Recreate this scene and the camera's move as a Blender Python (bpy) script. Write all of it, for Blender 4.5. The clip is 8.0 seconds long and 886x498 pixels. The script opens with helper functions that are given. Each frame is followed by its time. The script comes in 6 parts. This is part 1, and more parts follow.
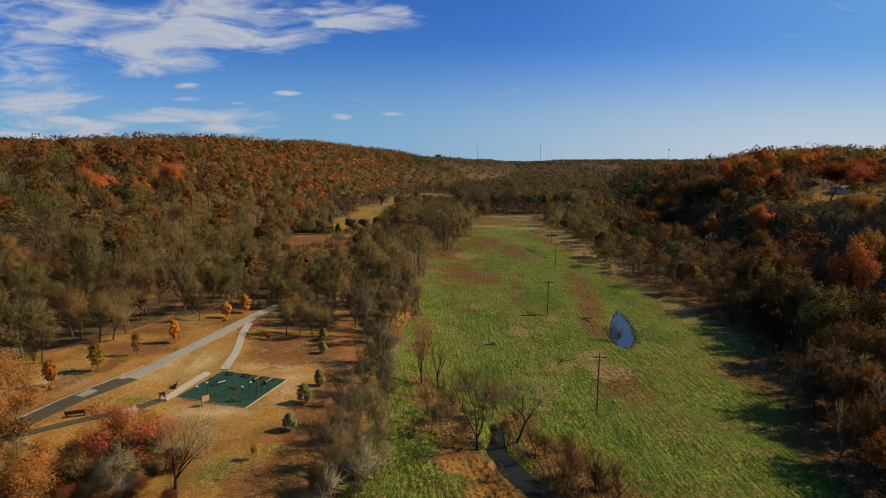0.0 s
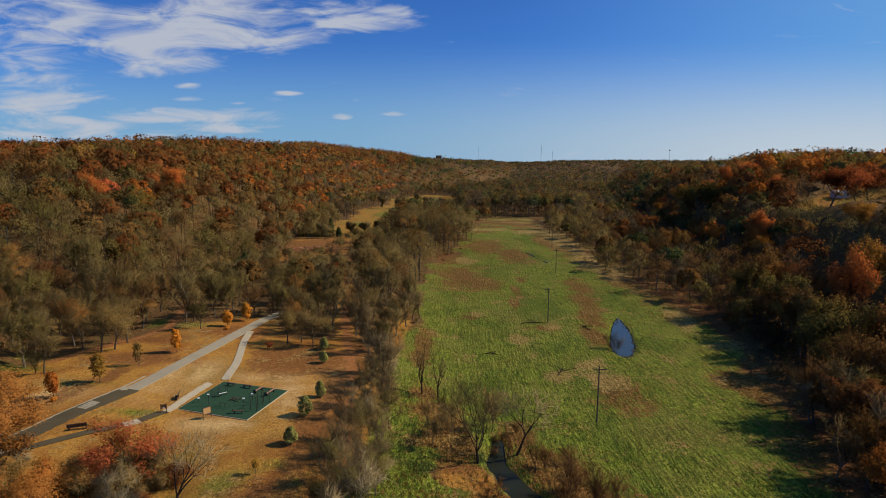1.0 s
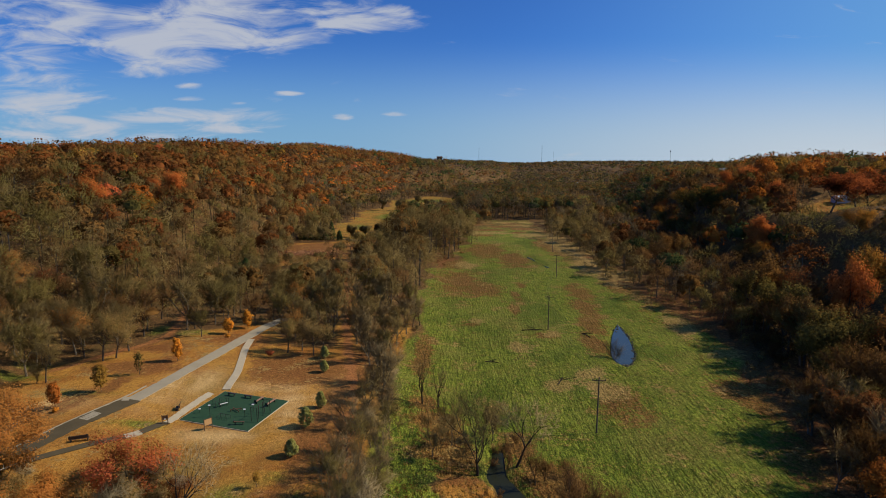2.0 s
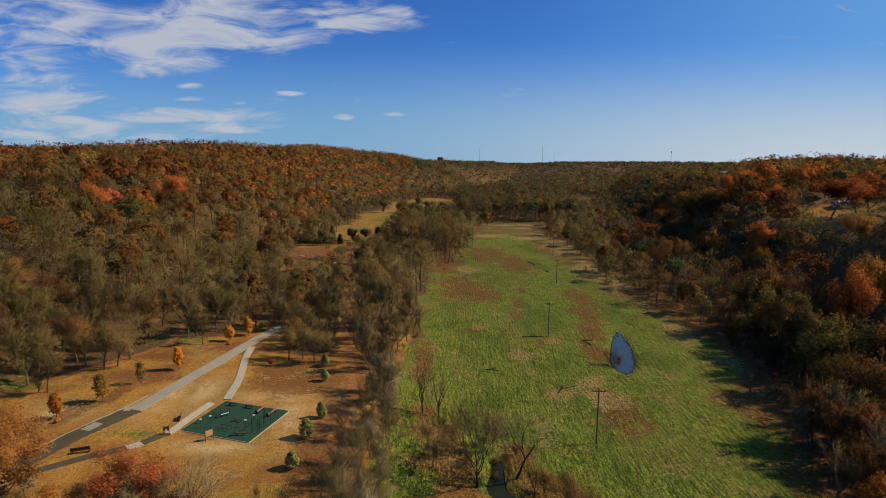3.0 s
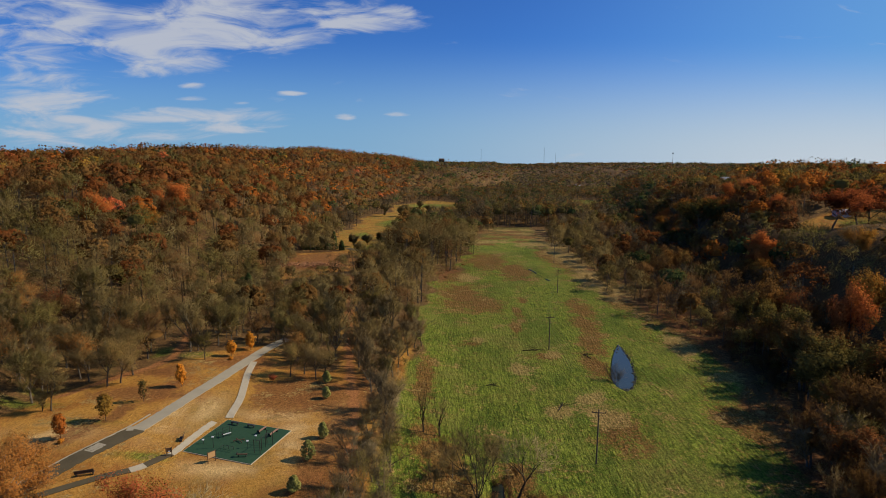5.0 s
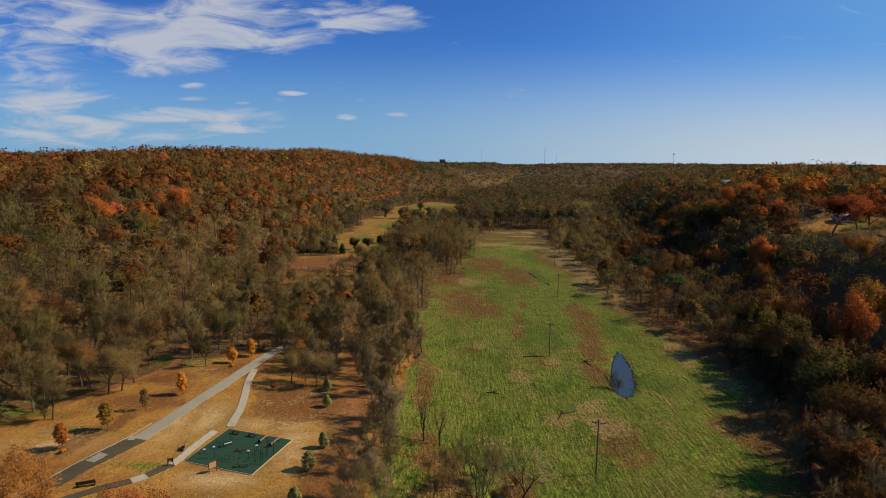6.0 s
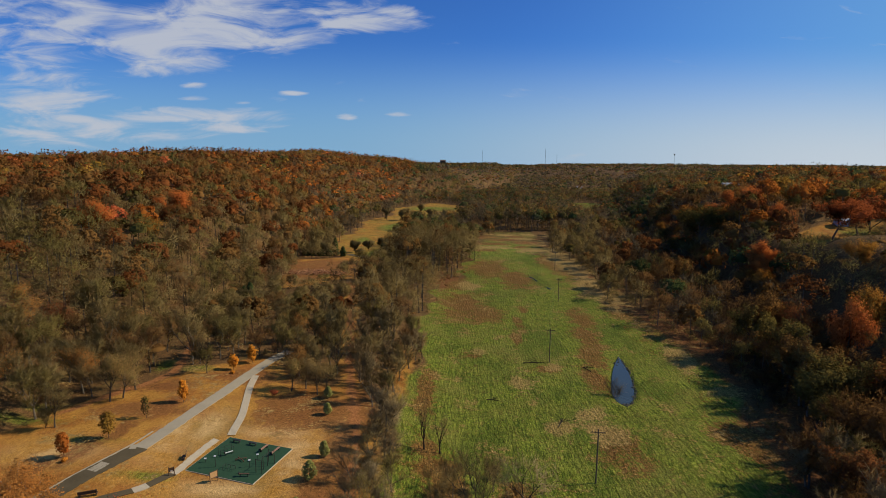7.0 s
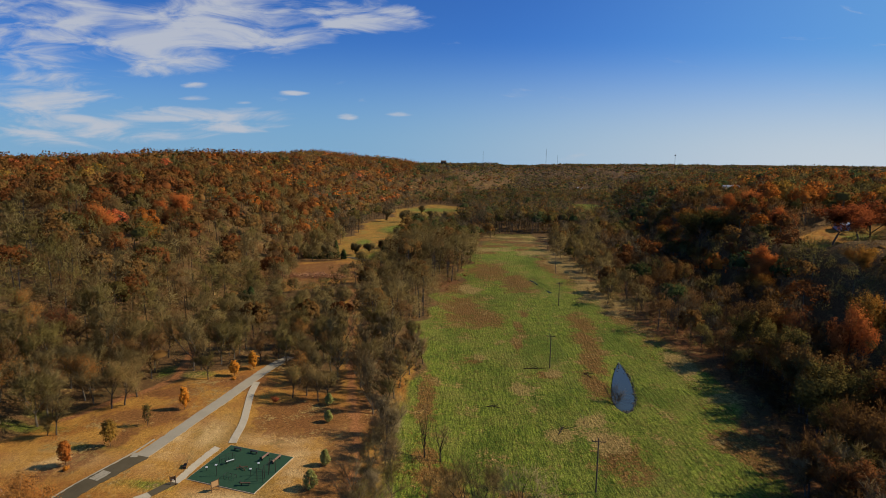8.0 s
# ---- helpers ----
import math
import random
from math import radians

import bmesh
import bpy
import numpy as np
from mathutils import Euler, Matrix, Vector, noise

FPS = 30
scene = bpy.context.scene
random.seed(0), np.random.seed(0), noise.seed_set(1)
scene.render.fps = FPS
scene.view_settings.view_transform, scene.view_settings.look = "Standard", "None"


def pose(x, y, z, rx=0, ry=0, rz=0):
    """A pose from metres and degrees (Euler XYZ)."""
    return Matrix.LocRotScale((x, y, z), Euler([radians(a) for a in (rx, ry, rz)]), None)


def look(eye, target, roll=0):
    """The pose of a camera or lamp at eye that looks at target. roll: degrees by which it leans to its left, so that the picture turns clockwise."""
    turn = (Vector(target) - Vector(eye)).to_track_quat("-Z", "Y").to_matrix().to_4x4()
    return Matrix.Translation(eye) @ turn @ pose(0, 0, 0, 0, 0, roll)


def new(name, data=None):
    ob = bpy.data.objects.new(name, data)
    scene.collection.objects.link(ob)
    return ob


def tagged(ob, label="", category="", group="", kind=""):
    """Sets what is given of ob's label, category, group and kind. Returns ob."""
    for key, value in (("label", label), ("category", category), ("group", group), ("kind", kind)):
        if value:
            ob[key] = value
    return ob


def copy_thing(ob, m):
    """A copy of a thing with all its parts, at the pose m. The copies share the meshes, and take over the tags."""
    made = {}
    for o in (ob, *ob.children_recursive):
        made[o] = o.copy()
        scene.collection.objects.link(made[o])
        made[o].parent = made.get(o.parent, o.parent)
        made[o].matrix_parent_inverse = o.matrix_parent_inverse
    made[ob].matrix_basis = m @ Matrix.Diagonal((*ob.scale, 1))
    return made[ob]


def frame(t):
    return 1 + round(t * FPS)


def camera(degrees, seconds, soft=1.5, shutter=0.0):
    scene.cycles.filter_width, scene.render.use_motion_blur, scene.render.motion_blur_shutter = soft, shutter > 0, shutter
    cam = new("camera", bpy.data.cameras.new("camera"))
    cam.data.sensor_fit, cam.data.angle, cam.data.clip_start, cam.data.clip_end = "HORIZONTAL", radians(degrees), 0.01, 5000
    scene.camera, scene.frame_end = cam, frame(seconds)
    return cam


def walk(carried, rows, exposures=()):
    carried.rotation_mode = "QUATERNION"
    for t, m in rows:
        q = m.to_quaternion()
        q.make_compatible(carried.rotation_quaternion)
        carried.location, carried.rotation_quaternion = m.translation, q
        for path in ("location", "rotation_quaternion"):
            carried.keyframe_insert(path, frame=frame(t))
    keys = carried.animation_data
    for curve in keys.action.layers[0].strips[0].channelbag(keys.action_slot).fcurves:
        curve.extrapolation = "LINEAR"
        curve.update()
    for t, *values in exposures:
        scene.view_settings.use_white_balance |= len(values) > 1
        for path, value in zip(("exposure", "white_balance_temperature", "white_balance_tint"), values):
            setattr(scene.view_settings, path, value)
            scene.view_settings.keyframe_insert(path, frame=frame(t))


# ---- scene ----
# ------------------------------------------------------------------ camera
cam = camera(76.7, 8.0, soft=0.95)
METRES, EYE, TILT, LEAN, TURN = 15.4, 43.5, -9.3, 0.0, 0.0
ROWS = [
    (0.0, 0.0, 0.0, 0.0, 0.0, 0.0, -0.0),
    (0.5, 0.001, -0.0117, 0.0689, 0.03, 0.02, -0.03),
    (1.0, 0.0007, -0.0225, 0.1365, 0.06, 0.02, -0.05),
    (1.5, 0.0016, -0.0328, 0.2011, 0.09, 0.03, -0.09),
    (3.0, 0.006, -0.0625, 0.3892, 0.19, 0.06, -0.18),
    (3.5, 0.0061, -0.0725, 0.4536, 0.22, 0.06, -0.21),
    (4.0, 0.0058, -0.083, 0.5163, 0.25, 0.06, -0.24),
    (4.5, 0.0072, -0.091, 0.5788, 0.29, 0.06, -0.26),
    (6.0, 0.0101, -0.1241, 0.7613, 0.39, 0.08, -0.35),
    (6.5, 0.0098, -0.1337, 0.8188, 0.42, 0.08, -0.38),
    (7.0, 0.0095, -0.1441, 0.8766, 0.44, 0.08, -0.42),
    (7.5, 0.0088, -0.153, 0.9321, 0.47, 0.08, -0.44),
    (8.0, 0.0072, -0.1619, 0.9865, 0.5, 0.08, -0.48),
]
walk(cam, [(t, pose(0, 0, EYE, TILT, LEAN, TURN) @ pose(METRES * x, METRES * y, METRES * z, 90 + pitch, roll, yaw)) for t, x, y, z, yaw, pitch, roll in ROWS])

# ------------------------------------------------------------------ sky and sun
SUN_AZ, SUN_EL = radians(7.5), radians(38.0)   # azimuth from +x towards +y
scene.view_settings.exposure = 0.0
world = bpy.data.worlds.new("sky")
scene.world = world
world.use_nodes = True
wt = world.node_tree
wt.nodes.clear()


def node(tree, kind, inputs=None, **props):
    n = tree.nodes.new(kind)
    for k, v in props.items():
        setattr(n, k, v)
    for k, v in (inputs or {}).items():
        if isinstance(v, bpy.types.NodeSocket):
            tree.links.new(v, n.inputs[k])
        else:
            n.inputs[k].default_value = v
    return n


def math_node(tree, op, a, b=0.0, clamp=False):
    return node(tree, "ShaderNodeMath", {0: a, 1: b}, operation=op, use_clamp=clamp).outputs[0]


def ramp(tree, fac, a, b):
    """Smooth step of fac from a to b."""
    n = node(tree, "ShaderNodeMapRange", {0: fac, 1: a, 2: b}, interpolation_type="SMOOTHSTEP")
    return n.outputs[0]


def mix(tree, fac, a, b, blend="MIX"):
    n = tree.nodes.new("ShaderNodeMix")
    n.data_type, n.blend_type = "RGBA", blend
    for i, v in ((0, fac), (6, a), (7, b)):
        if isinstance(v, bpy.types.NodeSocket):
            tree.links.new(v, n.inputs[i])
        else:
            n.inputs[i].default_value = v if i == 0 else (*v[:3], 1)
    return n.outputs[2]


sky = node(wt, "ShaderNodeTexSky", sky_type="NISHITA", sun_disc=False, sun_elevation=SUN_EL, sun_rotation=radians(90) - SUN_AZ,
           altitude=300, air_density=1.0, dust_density=0.3, ozone_density=3.5)
SKY_STRENGTH = 0.069
# thin high clouds: long streaks in a few soft patches, by bearing and height over the horizon
tc = node(wt, "ShaderNodeTexCoord")
sep = node(wt, "ShaderNodeSeparateXYZ", {0: tc.outputs["Generated"]})
ahead = math_node(wt, "MAXIMUM", sep.outputs[1], 0.05)
bearing = math_node(wt, "DIVIDE", sep.outputs[0], ahead)
rise = math_node(wt, "DIVIDE", sep.outputs[2], ahead)
PATCHES = [(-0.646, 0.231, 0.105, 0.038, 1.25), (-0.514, 0.208, 0.135, 0.0473, 1.2), (-0.368, 0.226, 0.153, 0.047, 1.25), (-0.479, 0.166, 0.116, 0.0278, 1.05), (-0.214, 0.251, 0.086, 0.0198, 0.9),
           (-0.157, 0.226, 0.106, 0.0164, 1.05), (-0.08, 0.242, 0.057, 0.0127, 0.7), (-0.682, 0.168, 0.126, 0.0222, 0.95), (-0.715, 0.133, 0.136, 0.0141, 0.6), (-0.619, 0.124, 0.059, 0.0075, 0.5),
           (-0.441, 0.15, 0.058, 0.0093, 0.75), (-0.738, 0.103, 0.088, 0.0265, 0.5), (-0.443, 0.122, 0.026, 0.0066, 1.0), (-0.445, 0.1, 0.029, 0.0057, 1.0), (-0.268, 0.11, 0.023, 0.0047, 0.95),
           (-0.178, 0.069, 0.022, 0.0058, 0.9), (-0.088, 0.076, 0.026, 0.0048, 0.85), (-0.457, 0.071, 0.187, 0.0144, 1.15), (-0.379, 0.053, 0.089, 0.0116, 0.85), (-0.685, 0.055, 0.168, 0.0212, 0.85),
           (-0.362, 0.093, 0.02, 0.0038, 0.4), (-0.947, 0.208, 0.231, 0.1432, 1.0), (-0.75, 0.1, 0.2, 0.05, 0.6), (-0.7, 0.045, 0.3, 0.03, 0.7)]
cover = -1.0
for u0, v0, ru, rv, top in PATCHES:
    du = math_node(wt, "POWER", math_node(wt, "ABSOLUTE", math_node(wt, "DIVIDE", math_node(wt, "SUBTRACT", bearing, u0), ru)), 2.0)
    dv = math_node(wt, "POWER", math_node(wt, "ABSOLUTE", math_node(wt, "DIVIDE", math_node(wt, "SUBTRACT", rise, v0), rv)), 2.0)
    cover = math_node(wt, "MAXIMUM", cover, math_node(wt, "SUBTRACT", top, math_node(wt, "ADD", du, dv)))
sheet_uv = node(wt, "ShaderNodeCombineXYZ", {0: bearing, 1: rise, 2: 0.0}).outputs[0]
streak = node(wt, "ShaderNodeTexNoise", {"Vector": node(wt, "ShaderNodeMapping", {0: sheet_uv, 2: (0, 0, radians(-7)), 3: (7.0, 30.0, 1)}).outputs[0],
                                         "Scale": 1.0, "Detail": 9.0, "Roughness": 0.6, "Distortion": 0.7}).outputs[0]
ragged_cover = math_node(wt, "ADD", cover, math_node(wt, "MULTIPLY", math_node(wt, "SUBTRACT", streak, 0.515), 6.2))
cloud = math_node(wt, "MULTIPLY", ramp(wt, ragged_cover, -0.35, 1.45), 0.88)
blue = mix(wt, 1.0, sky.outputs[0], (0.355, 0.775, 1.5), "MULTIPLY")
blue = mix(wt, math_node(wt, "MULTIPLY", ramp(wt, bearing, 0.05, 1.0), 0.68), blue, (2.4, 5.6, 9.1))
haze = mix(wt, ramp(wt, bearing, -0.3, 0.8), (3.1, 5.85, 8.85), (8.1, 9.0, 9.9))
blue = mix(wt, math_node(wt, "MULTIPLY", ramp(wt, rise, 0.21, -0.01), 0.92), blue, haze)
tint = mix(wt, cloud, blue, (7.3, 7.7, 8.6))
bg = node(wt, "ShaderNodeBackground", {0: tint, 1: SKY_STRENGTH})
node(wt, "ShaderNodeOutputWorld", {0: bg.outputs[0]})

sun_data = bpy.data.lights.new("sun", "SUN")
sun_data.energy, sun_data.angle, sun_data.color = 4.4, radians(0.53), (1.0, 0.87, 0.67)
sun = new("sun", sun_data)
sun_dir = Vector((math.cos(SUN_EL) * math.cos(SUN_AZ), math.cos(SUN_EL) * math.sin(SUN_AZ), math.sin(SUN_EL)))
sun.matrix_world = look(sun_dir * 300, (0, 0, 0))


# ------------------------------------------------------------------ materials
def material(name, build, roughness=0.9, metallic=0.0, translucent=0.0, bump=None, specular=0.3, face=False):
    """build(tree) gives a colour socket or an rgb; bump(tree) gives (height socket, strength, distance)."""
    m = bpy.data.materials.new(name)
    m.use_nodes = True
    t = m.node_tree
    t.nodes.clear()
    col = build(t) if callable(build) else build
    p = node(t, "ShaderNodeBsdfPrincipled", {"Roughness": roughness, "Metallic": metallic, "Specular IOR Level": specular})
    if isinstance(col, bpy.types.NodeSocket):
        t.links.new(col, p.inputs["Base Color"])
    else:
        p.inputs["Base Color"].default_value = (*col, 1)
    turned = None
    if face:      # foliage is shaded by the lie of its clump, kept on the mesh
        m.cycles.use_bump_map_correction = False
        v = node(t, "ShaderNodeAttribute", attribute_name="face").outputs["Vector"]
        turned = node(t, "ShaderNodeVectorTransform", {0: v}, vector_type="NORMAL", convert_from="OBJECT", convert_to="WORLD").outputs[0]
        t.links.new(turned, p.inputs["Normal"])
    if bump:
        h, s, d = bump(t)
        b = node(t, "ShaderNodeBump", {"Height": h, "Strength": s, "Distance": d})
        t.links.new(b.outputs[0], p.inputs["Normal"])
    out = node(t, "ShaderNodeOutputMaterial")
    shader = p.outputs[0]
    if translucent:
        tr = node(t, "ShaderNodeBsdfTranslucent")
        if isinstance(col, bpy.types.NodeSocket):
            t.links.new(col, tr.inputs[0])
        else:
            tr.inputs[0].default_value = (*col, 1)
        if turned:
            t.links.new(turned, tr.inputs["Normal"])
        shader = node(t, "ShaderNodeMixShader", {0: translucent, 1: shader, 2: tr.outputs[0]}).outputs[0]
    t.links.new(shader, out.inputs[0])
    return m


def world_noise(t, scale, detail=4.0, rough=0.55, stretch=(1, 1, 1), turn=0.0):
    g = node(t, "ShaderNodeNewGeometry")
    v = node(t, "ShaderNodeMapping", {0: g.outputs["Position"], 2: (0, 0, turn), 3: stretch}).outputs[0]
    return node(t, "ShaderNodeTexNoise", {"Vector": v, "Scale": scale, "Detail": detail, "Roughness": rough}).outputs[0]


def attr(t, name):
    return node(t, "ShaderNodeAttribute", attribute_name=name).outputs["Fac"]


def leafy(name, a, b, c, translucent=0.42, k=0.78):
    """Leaf or twig colour that varies from piece to piece, from tree to tree and over metres."""
    a, b, c = [[v * k for v in col] for col in (a, b, c)]

    def build(t):
        g = node(t, "ShaderNodeNewGeometry")
        o = node(t, "ShaderNodeObjectInfo")
        col = mix(t, g.outputs["Random Per Island"], a, b)
        per = math_node(t, "ADD", math_node(t, "MULTIPLY", o.outputs["Random"], 0.35), ramp(t, world_noise(t, 0.09, 2.0), 0.35, 0.7))
        col = mix(t, math_node(t, "MULTIPLY", per, 0.75, True), col, c)
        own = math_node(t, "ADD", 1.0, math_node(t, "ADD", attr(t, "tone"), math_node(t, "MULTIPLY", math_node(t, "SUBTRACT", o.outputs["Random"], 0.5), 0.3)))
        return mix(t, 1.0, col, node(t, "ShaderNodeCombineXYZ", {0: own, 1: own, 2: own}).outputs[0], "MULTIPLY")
    return material(name, build, roughness=0.9, translucent=translucent, specular=0.0, face=True)


BARK = material("bark", lambda t: mix(t, world_noise(t, 3.0, 5.0, stretch=(1, 1, 0.25)), (0.045, 0.034, 0.024), (0.12, 0.095, 0.07)), roughness=0.95)
LIMB_DARK = material("dark_limb", lambda t: mix(t, world_noise(t, 3.0, 4.0), (0.022, 0.017, 0.013), (0.06, 0.047, 0.036)), roughness=0.95, specular=0.1)
BARK_GREY = material("grey_bark", lambda t: mix(t, world_noise(t, 2.0, 4.0, stretch=(1, 1, 0.3)), (0.08, 0.064, 0.044), (0.26, 0.21, 0.15)), roughness=0.95, specular=0.1)
BARK_PALE = material("pale_bark", lambda t: mix(t, world_noise(t, 1.5, 4.0), (0.2, 0.17, 0.13), (0.5, 0.46, 0.38)), roughness=0.9)
TWIG = leafy("twig_grey", (0.18, 0.135, 0.055), (0.37, 0.28, 0.12), (0.235, 0.165, 0.06), 0.52, 1.1)
TWIG_OLIVE = leafy("twig_olive", (0.165, 0.132, 0.045), (0.35, 0.268, 0.096), (0.22, 0.172, 0.05), 0.52, 1.03)
TWIG_RED = leafy("twig_russet", (0.2, 0.105, 0.045), (0.3, 0.155, 0.065), (0.24, 0.13, 0.045), 0.52, 0.95)
TWIG_DUN = leafy("twig_dun", (0.19, 0.138, 0.066), (0.33, 0.25, 0.13), (0.23, 0.16, 0.075), 0.45, 1.22)
TWIG_ASH = leafy("twig_ash", (0.14, 0.107, 0.066), (0.23, 0.178, 0.112), (0.165, 0.124, 0.074), 0.4, 0.8)
TWIG_PALE = leafy("twig_pale", (0.32, 0.25, 0.14), (0.48, 0.38, 0.23), (0.38, 0.28, 0.14), 0.3, 1.0)
LEAF_BROWN = leafy("leaf_brown", (0.22, 0.115, 0.04), (0.34, 0.19, 0.06), (0.28, 0.13, 0.035), 0.42, 0.86)
LEAF_ORANGE = leafy("leaf_orange", (0.52, 0.165, 0.028), (0.68, 0.25, 0.045), (0.5, 0.14, 0.03), 0.42, 0.86)
LEAF_FLAME = leafy("leaf_flame", (0.6, 0.17, 0.04), (0.82, 0.28, 0.07), (0.62, 0.17, 0.045), 0.42, 0.86)
LEAF_RUST = leafy("leaf_rust", (0.28, 0.085, 0.025), (0.42, 0.14, 0.035), (0.24, 0.1, 0.035))
LEAF_RED = leafy("leaf_red", (0.58, 0.125, 0.05), (0.78, 0.21, 0.08), (0.58, 0.17, 0.06), 0.48, 1.0)
LEAF_CRIMSON = leafy("leaf_crimson", (0.34, 0.085, 0.03), (0.5, 0.14, 0.045), (0.36, 0.1, 0.032), 0.42, 0.9)
LEAF_YELLOW = leafy("leaf_yellow", (0.52, 0.27, 0.04), (0.62, 0.36, 0.06), (0.42, 0.24, 0.05))
LEAF_GOLD = leafy("leaf_gold", (0.62, 0.25, 0.03), (0.8, 0.36, 0.05), (0.68, 0.25, 0.03), 0.4, 1.0)
LEAF_TAN = leafy("leaf_tan", (0.44, 0.185, 0.045), (0.64, 0.31, 0.08), (0.52, 0.19, 0.042), 0.35, 0.9)
LEAF_AMBER = leafy("leaf_amber", (0.44, 0.2, 0.036), (0.62, 0.32, 0.06), (0.46, 0.18, 0.034), 0.4, 0.85)
LEAF_STRAW = leafy("leaf_straw", (0.27, 0.175, 0.066), (0.42, 0.28, 0.11), (0.32, 0.19, 0.062), 0.4, 1.12)
LEAF_OLIVE = leafy("leaf_olive", (0.12, 0.105, 0.03), (0.22, 0.18, 0.05), (0.2, 0.14, 0.04))
LEAF_HOLLY = leafy("leaf_holly", (0.25, 0.245, 0.07), (0.42, 0.4, 0.12), (0.34, 0.31, 0.09), 0.4, 1.15)
LEAF_GREEN = leafy("leaf_green", (0.07, 0.1, 0.034), (0.12, 0.155, 0.05), (0.1, 0.12, 0.044))
FOLIAGE = [TWIG, TWIG_OLIVE, TWIG_RED, LEAF_BROWN, LEAF_ORANGE, LEAF_RUST, LEAF_RED, LEAF_YELLOW, LEAF_OLIVE, LEAF_GREEN, TWIG_ASH]
GREY, OLIVETWIG, REDTWIG, BROWN, ORANGE, RUST, RED, YELLOW, OLIVE, GREEN, ASH = range(11)


def ground_colour(t):
    fine = ramp(t, world_noise(t, 1.8, 6.0, 0.75), 0.3, 0.7)
    mid = world_noise(t, 0.16, 5.0, 0.62)
    large = world_noise(t, 0.035, 4.0, 0.55)
    strokes = ramp(t, world_noise(t, 1.5, 4.0, 0.65, (1.0, 0.28, 1.0), radians(12)), 0.38, 0.6)
    litter = mix(t, fine, (0.06, 0.034, 0.013), (0.18, 0.095, 0.036))
    litter = mix(t, ramp(t, mid, 0.5, 0.75), litter, (0.11, 0.076, 0.025))
    lawn = mix(t, fine, (0.285, 0.13, 0.023), (0.45, 0.228, 0.046))
    lawn = mix(t, math_node(t, "MULTIPLY", ramp(t, mid, 0.4, 0.66), 0.85), lawn, (0.25, 0.093, 0.02))
    lawn = mix(t, math_node(t, "MULTIPLY", ramp(t, large, 0.54, 0.7), 0.7), lawn, (0.14, 0.1, 0.02))
    lawn = mix(t, math_node(t, "MULTIPLY", attr(t, "worn"), ramp(t, mid, 0.3, 0.6)), lawn, (0.52, 0.33, 0.13))
    green = mix(t, fine, (0.098, 0.128, 0.012), (0.255, 0.28, 0.034))
    green = mix(t, math_node(t, "MULTIPLY", math_node(t, "SUBTRACT", 1.0, strokes), 0.72), green, (0.028, 0.055, 0.006))
    green = mix(t, math_node(t, "MULTIPLY", ramp(t, mid, 0.42, 0.66), 0.7), green, (0.185, 0.185, 0.03))
    green = mix(t, math_node(t, "MULTIPLY", ramp(t, world_noise(t, 0.5, 6.0, 0.75), 0.54, 0.68), 0.75), green, (0.2, 0.14, 0.036))
    green = mix(t, math_node(t, "MULTIPLY", ramp(t, large, 0.5, 0.66), 0.5), green, (0.175, 0.15, 0.034))
    green = mix(t, math_node(t, "MULTIPLY", ramp(t, world_noise(t, 0.06, 3.0, 0.6, (1.0, 0.5, 1.0), radians(20)), 0.5, 0.36), 0.6), green, (0.07, 0.1, 0.012))
    weed = mix(t, fine, (0.075, 0.03, 0.011), (0.26, 0.103, 0.033))
    straw = mix(t, fine, (0.17, 0.11, 0.032), (0.4, 0.265, 0.09))
    bare = mix(t, fine, (0.2, 0.076, 0.025), (0.34, 0.145, 0.05))

    def on(name, col, base, rag=0.5, top=1.0):
        n = math_node(t, "ADD", world_noise(t, 0.11, 6.0, 0.68), math_node(t, "MULTIPLY", world_noise(t, 0.9, 5.0, 0.8), 0.8))
        f = math_node(t, "ADD", math_node(t, "MULTIPLY", attr(t, name), 1.3 if rag > 1 else 1.0), math_node(t, "MULTIPLY", math_node(t, "SUBTRACT", n, 0.9), rag))
        return mix(t, math_node(t, "MULTIPLY", ramp(t, f, 0.25, 0.75), top), base, col)
    c = on("lawn", lawn, litter, 0.7)
    c = on("field", green, c, 0.9)
    c = on("weed", weed, c, 3.2, 0.8)
    c = on("straw", straw, c, 3.4, 0.85)
    c = on("bare", bare, c, 0.9)
    amount = math_node(t, "ADD", 0.35, math_node(t, "MULTIPLY", attr(t, "field"), 0.6))
    tufts = math_node(t, "SUBTRACT", ramp(t, world_noise(t, 4.6, 6.0, 0.8, (1.0, 0.4, 1.0), radians(14)), 0.4, 0.6), 0.54)
    grit = math_node(t, "SUBTRACT", ramp(t, world_noise(t, 9.0, 3.0, 0.8), 0.36, 0.64), 0.48)
    grain = math_node(t, "ADD", 1.0, math_node(t, "ADD", math_node(t, "MULTIPLY", tufts, amount), math_node(t, "MULTIPLY", grit, 1.05)))
    return mix(t, 1.0, c, node(t, "ShaderNodeCombineXYZ", {0: grain, 1: grain, 2: grain}).outputs[0], "MULTIPLY")


def ground_bump(t):
    h = math_node(t, "ADD", math_node(t, "MULTIPLY", world_noise(t, 0.9, 6.0, 0.7), 0.6), math_node(t, "MULTIPLY", world_noise(t, 3.5, 3.0), 0.3))
    h = math_node(t, "ADD", h, math_node(t, "MULTIPLY", world_noise(t, 1.5, 4.0, 0.65, (1.0, 0.2, 1.0), radians(8)), math_node(t, "MULTIPLY", attr(t, "field"), 1.2)))
    return h, 1.0, math_node(t, "ADD", 0.12, math_node(t, "MULTIPLY", attr(t, "field"), 0.42))


GROUND = material("ground_cover", ground_colour, roughness=1.0, bump=ground_bump, specular=0.1)


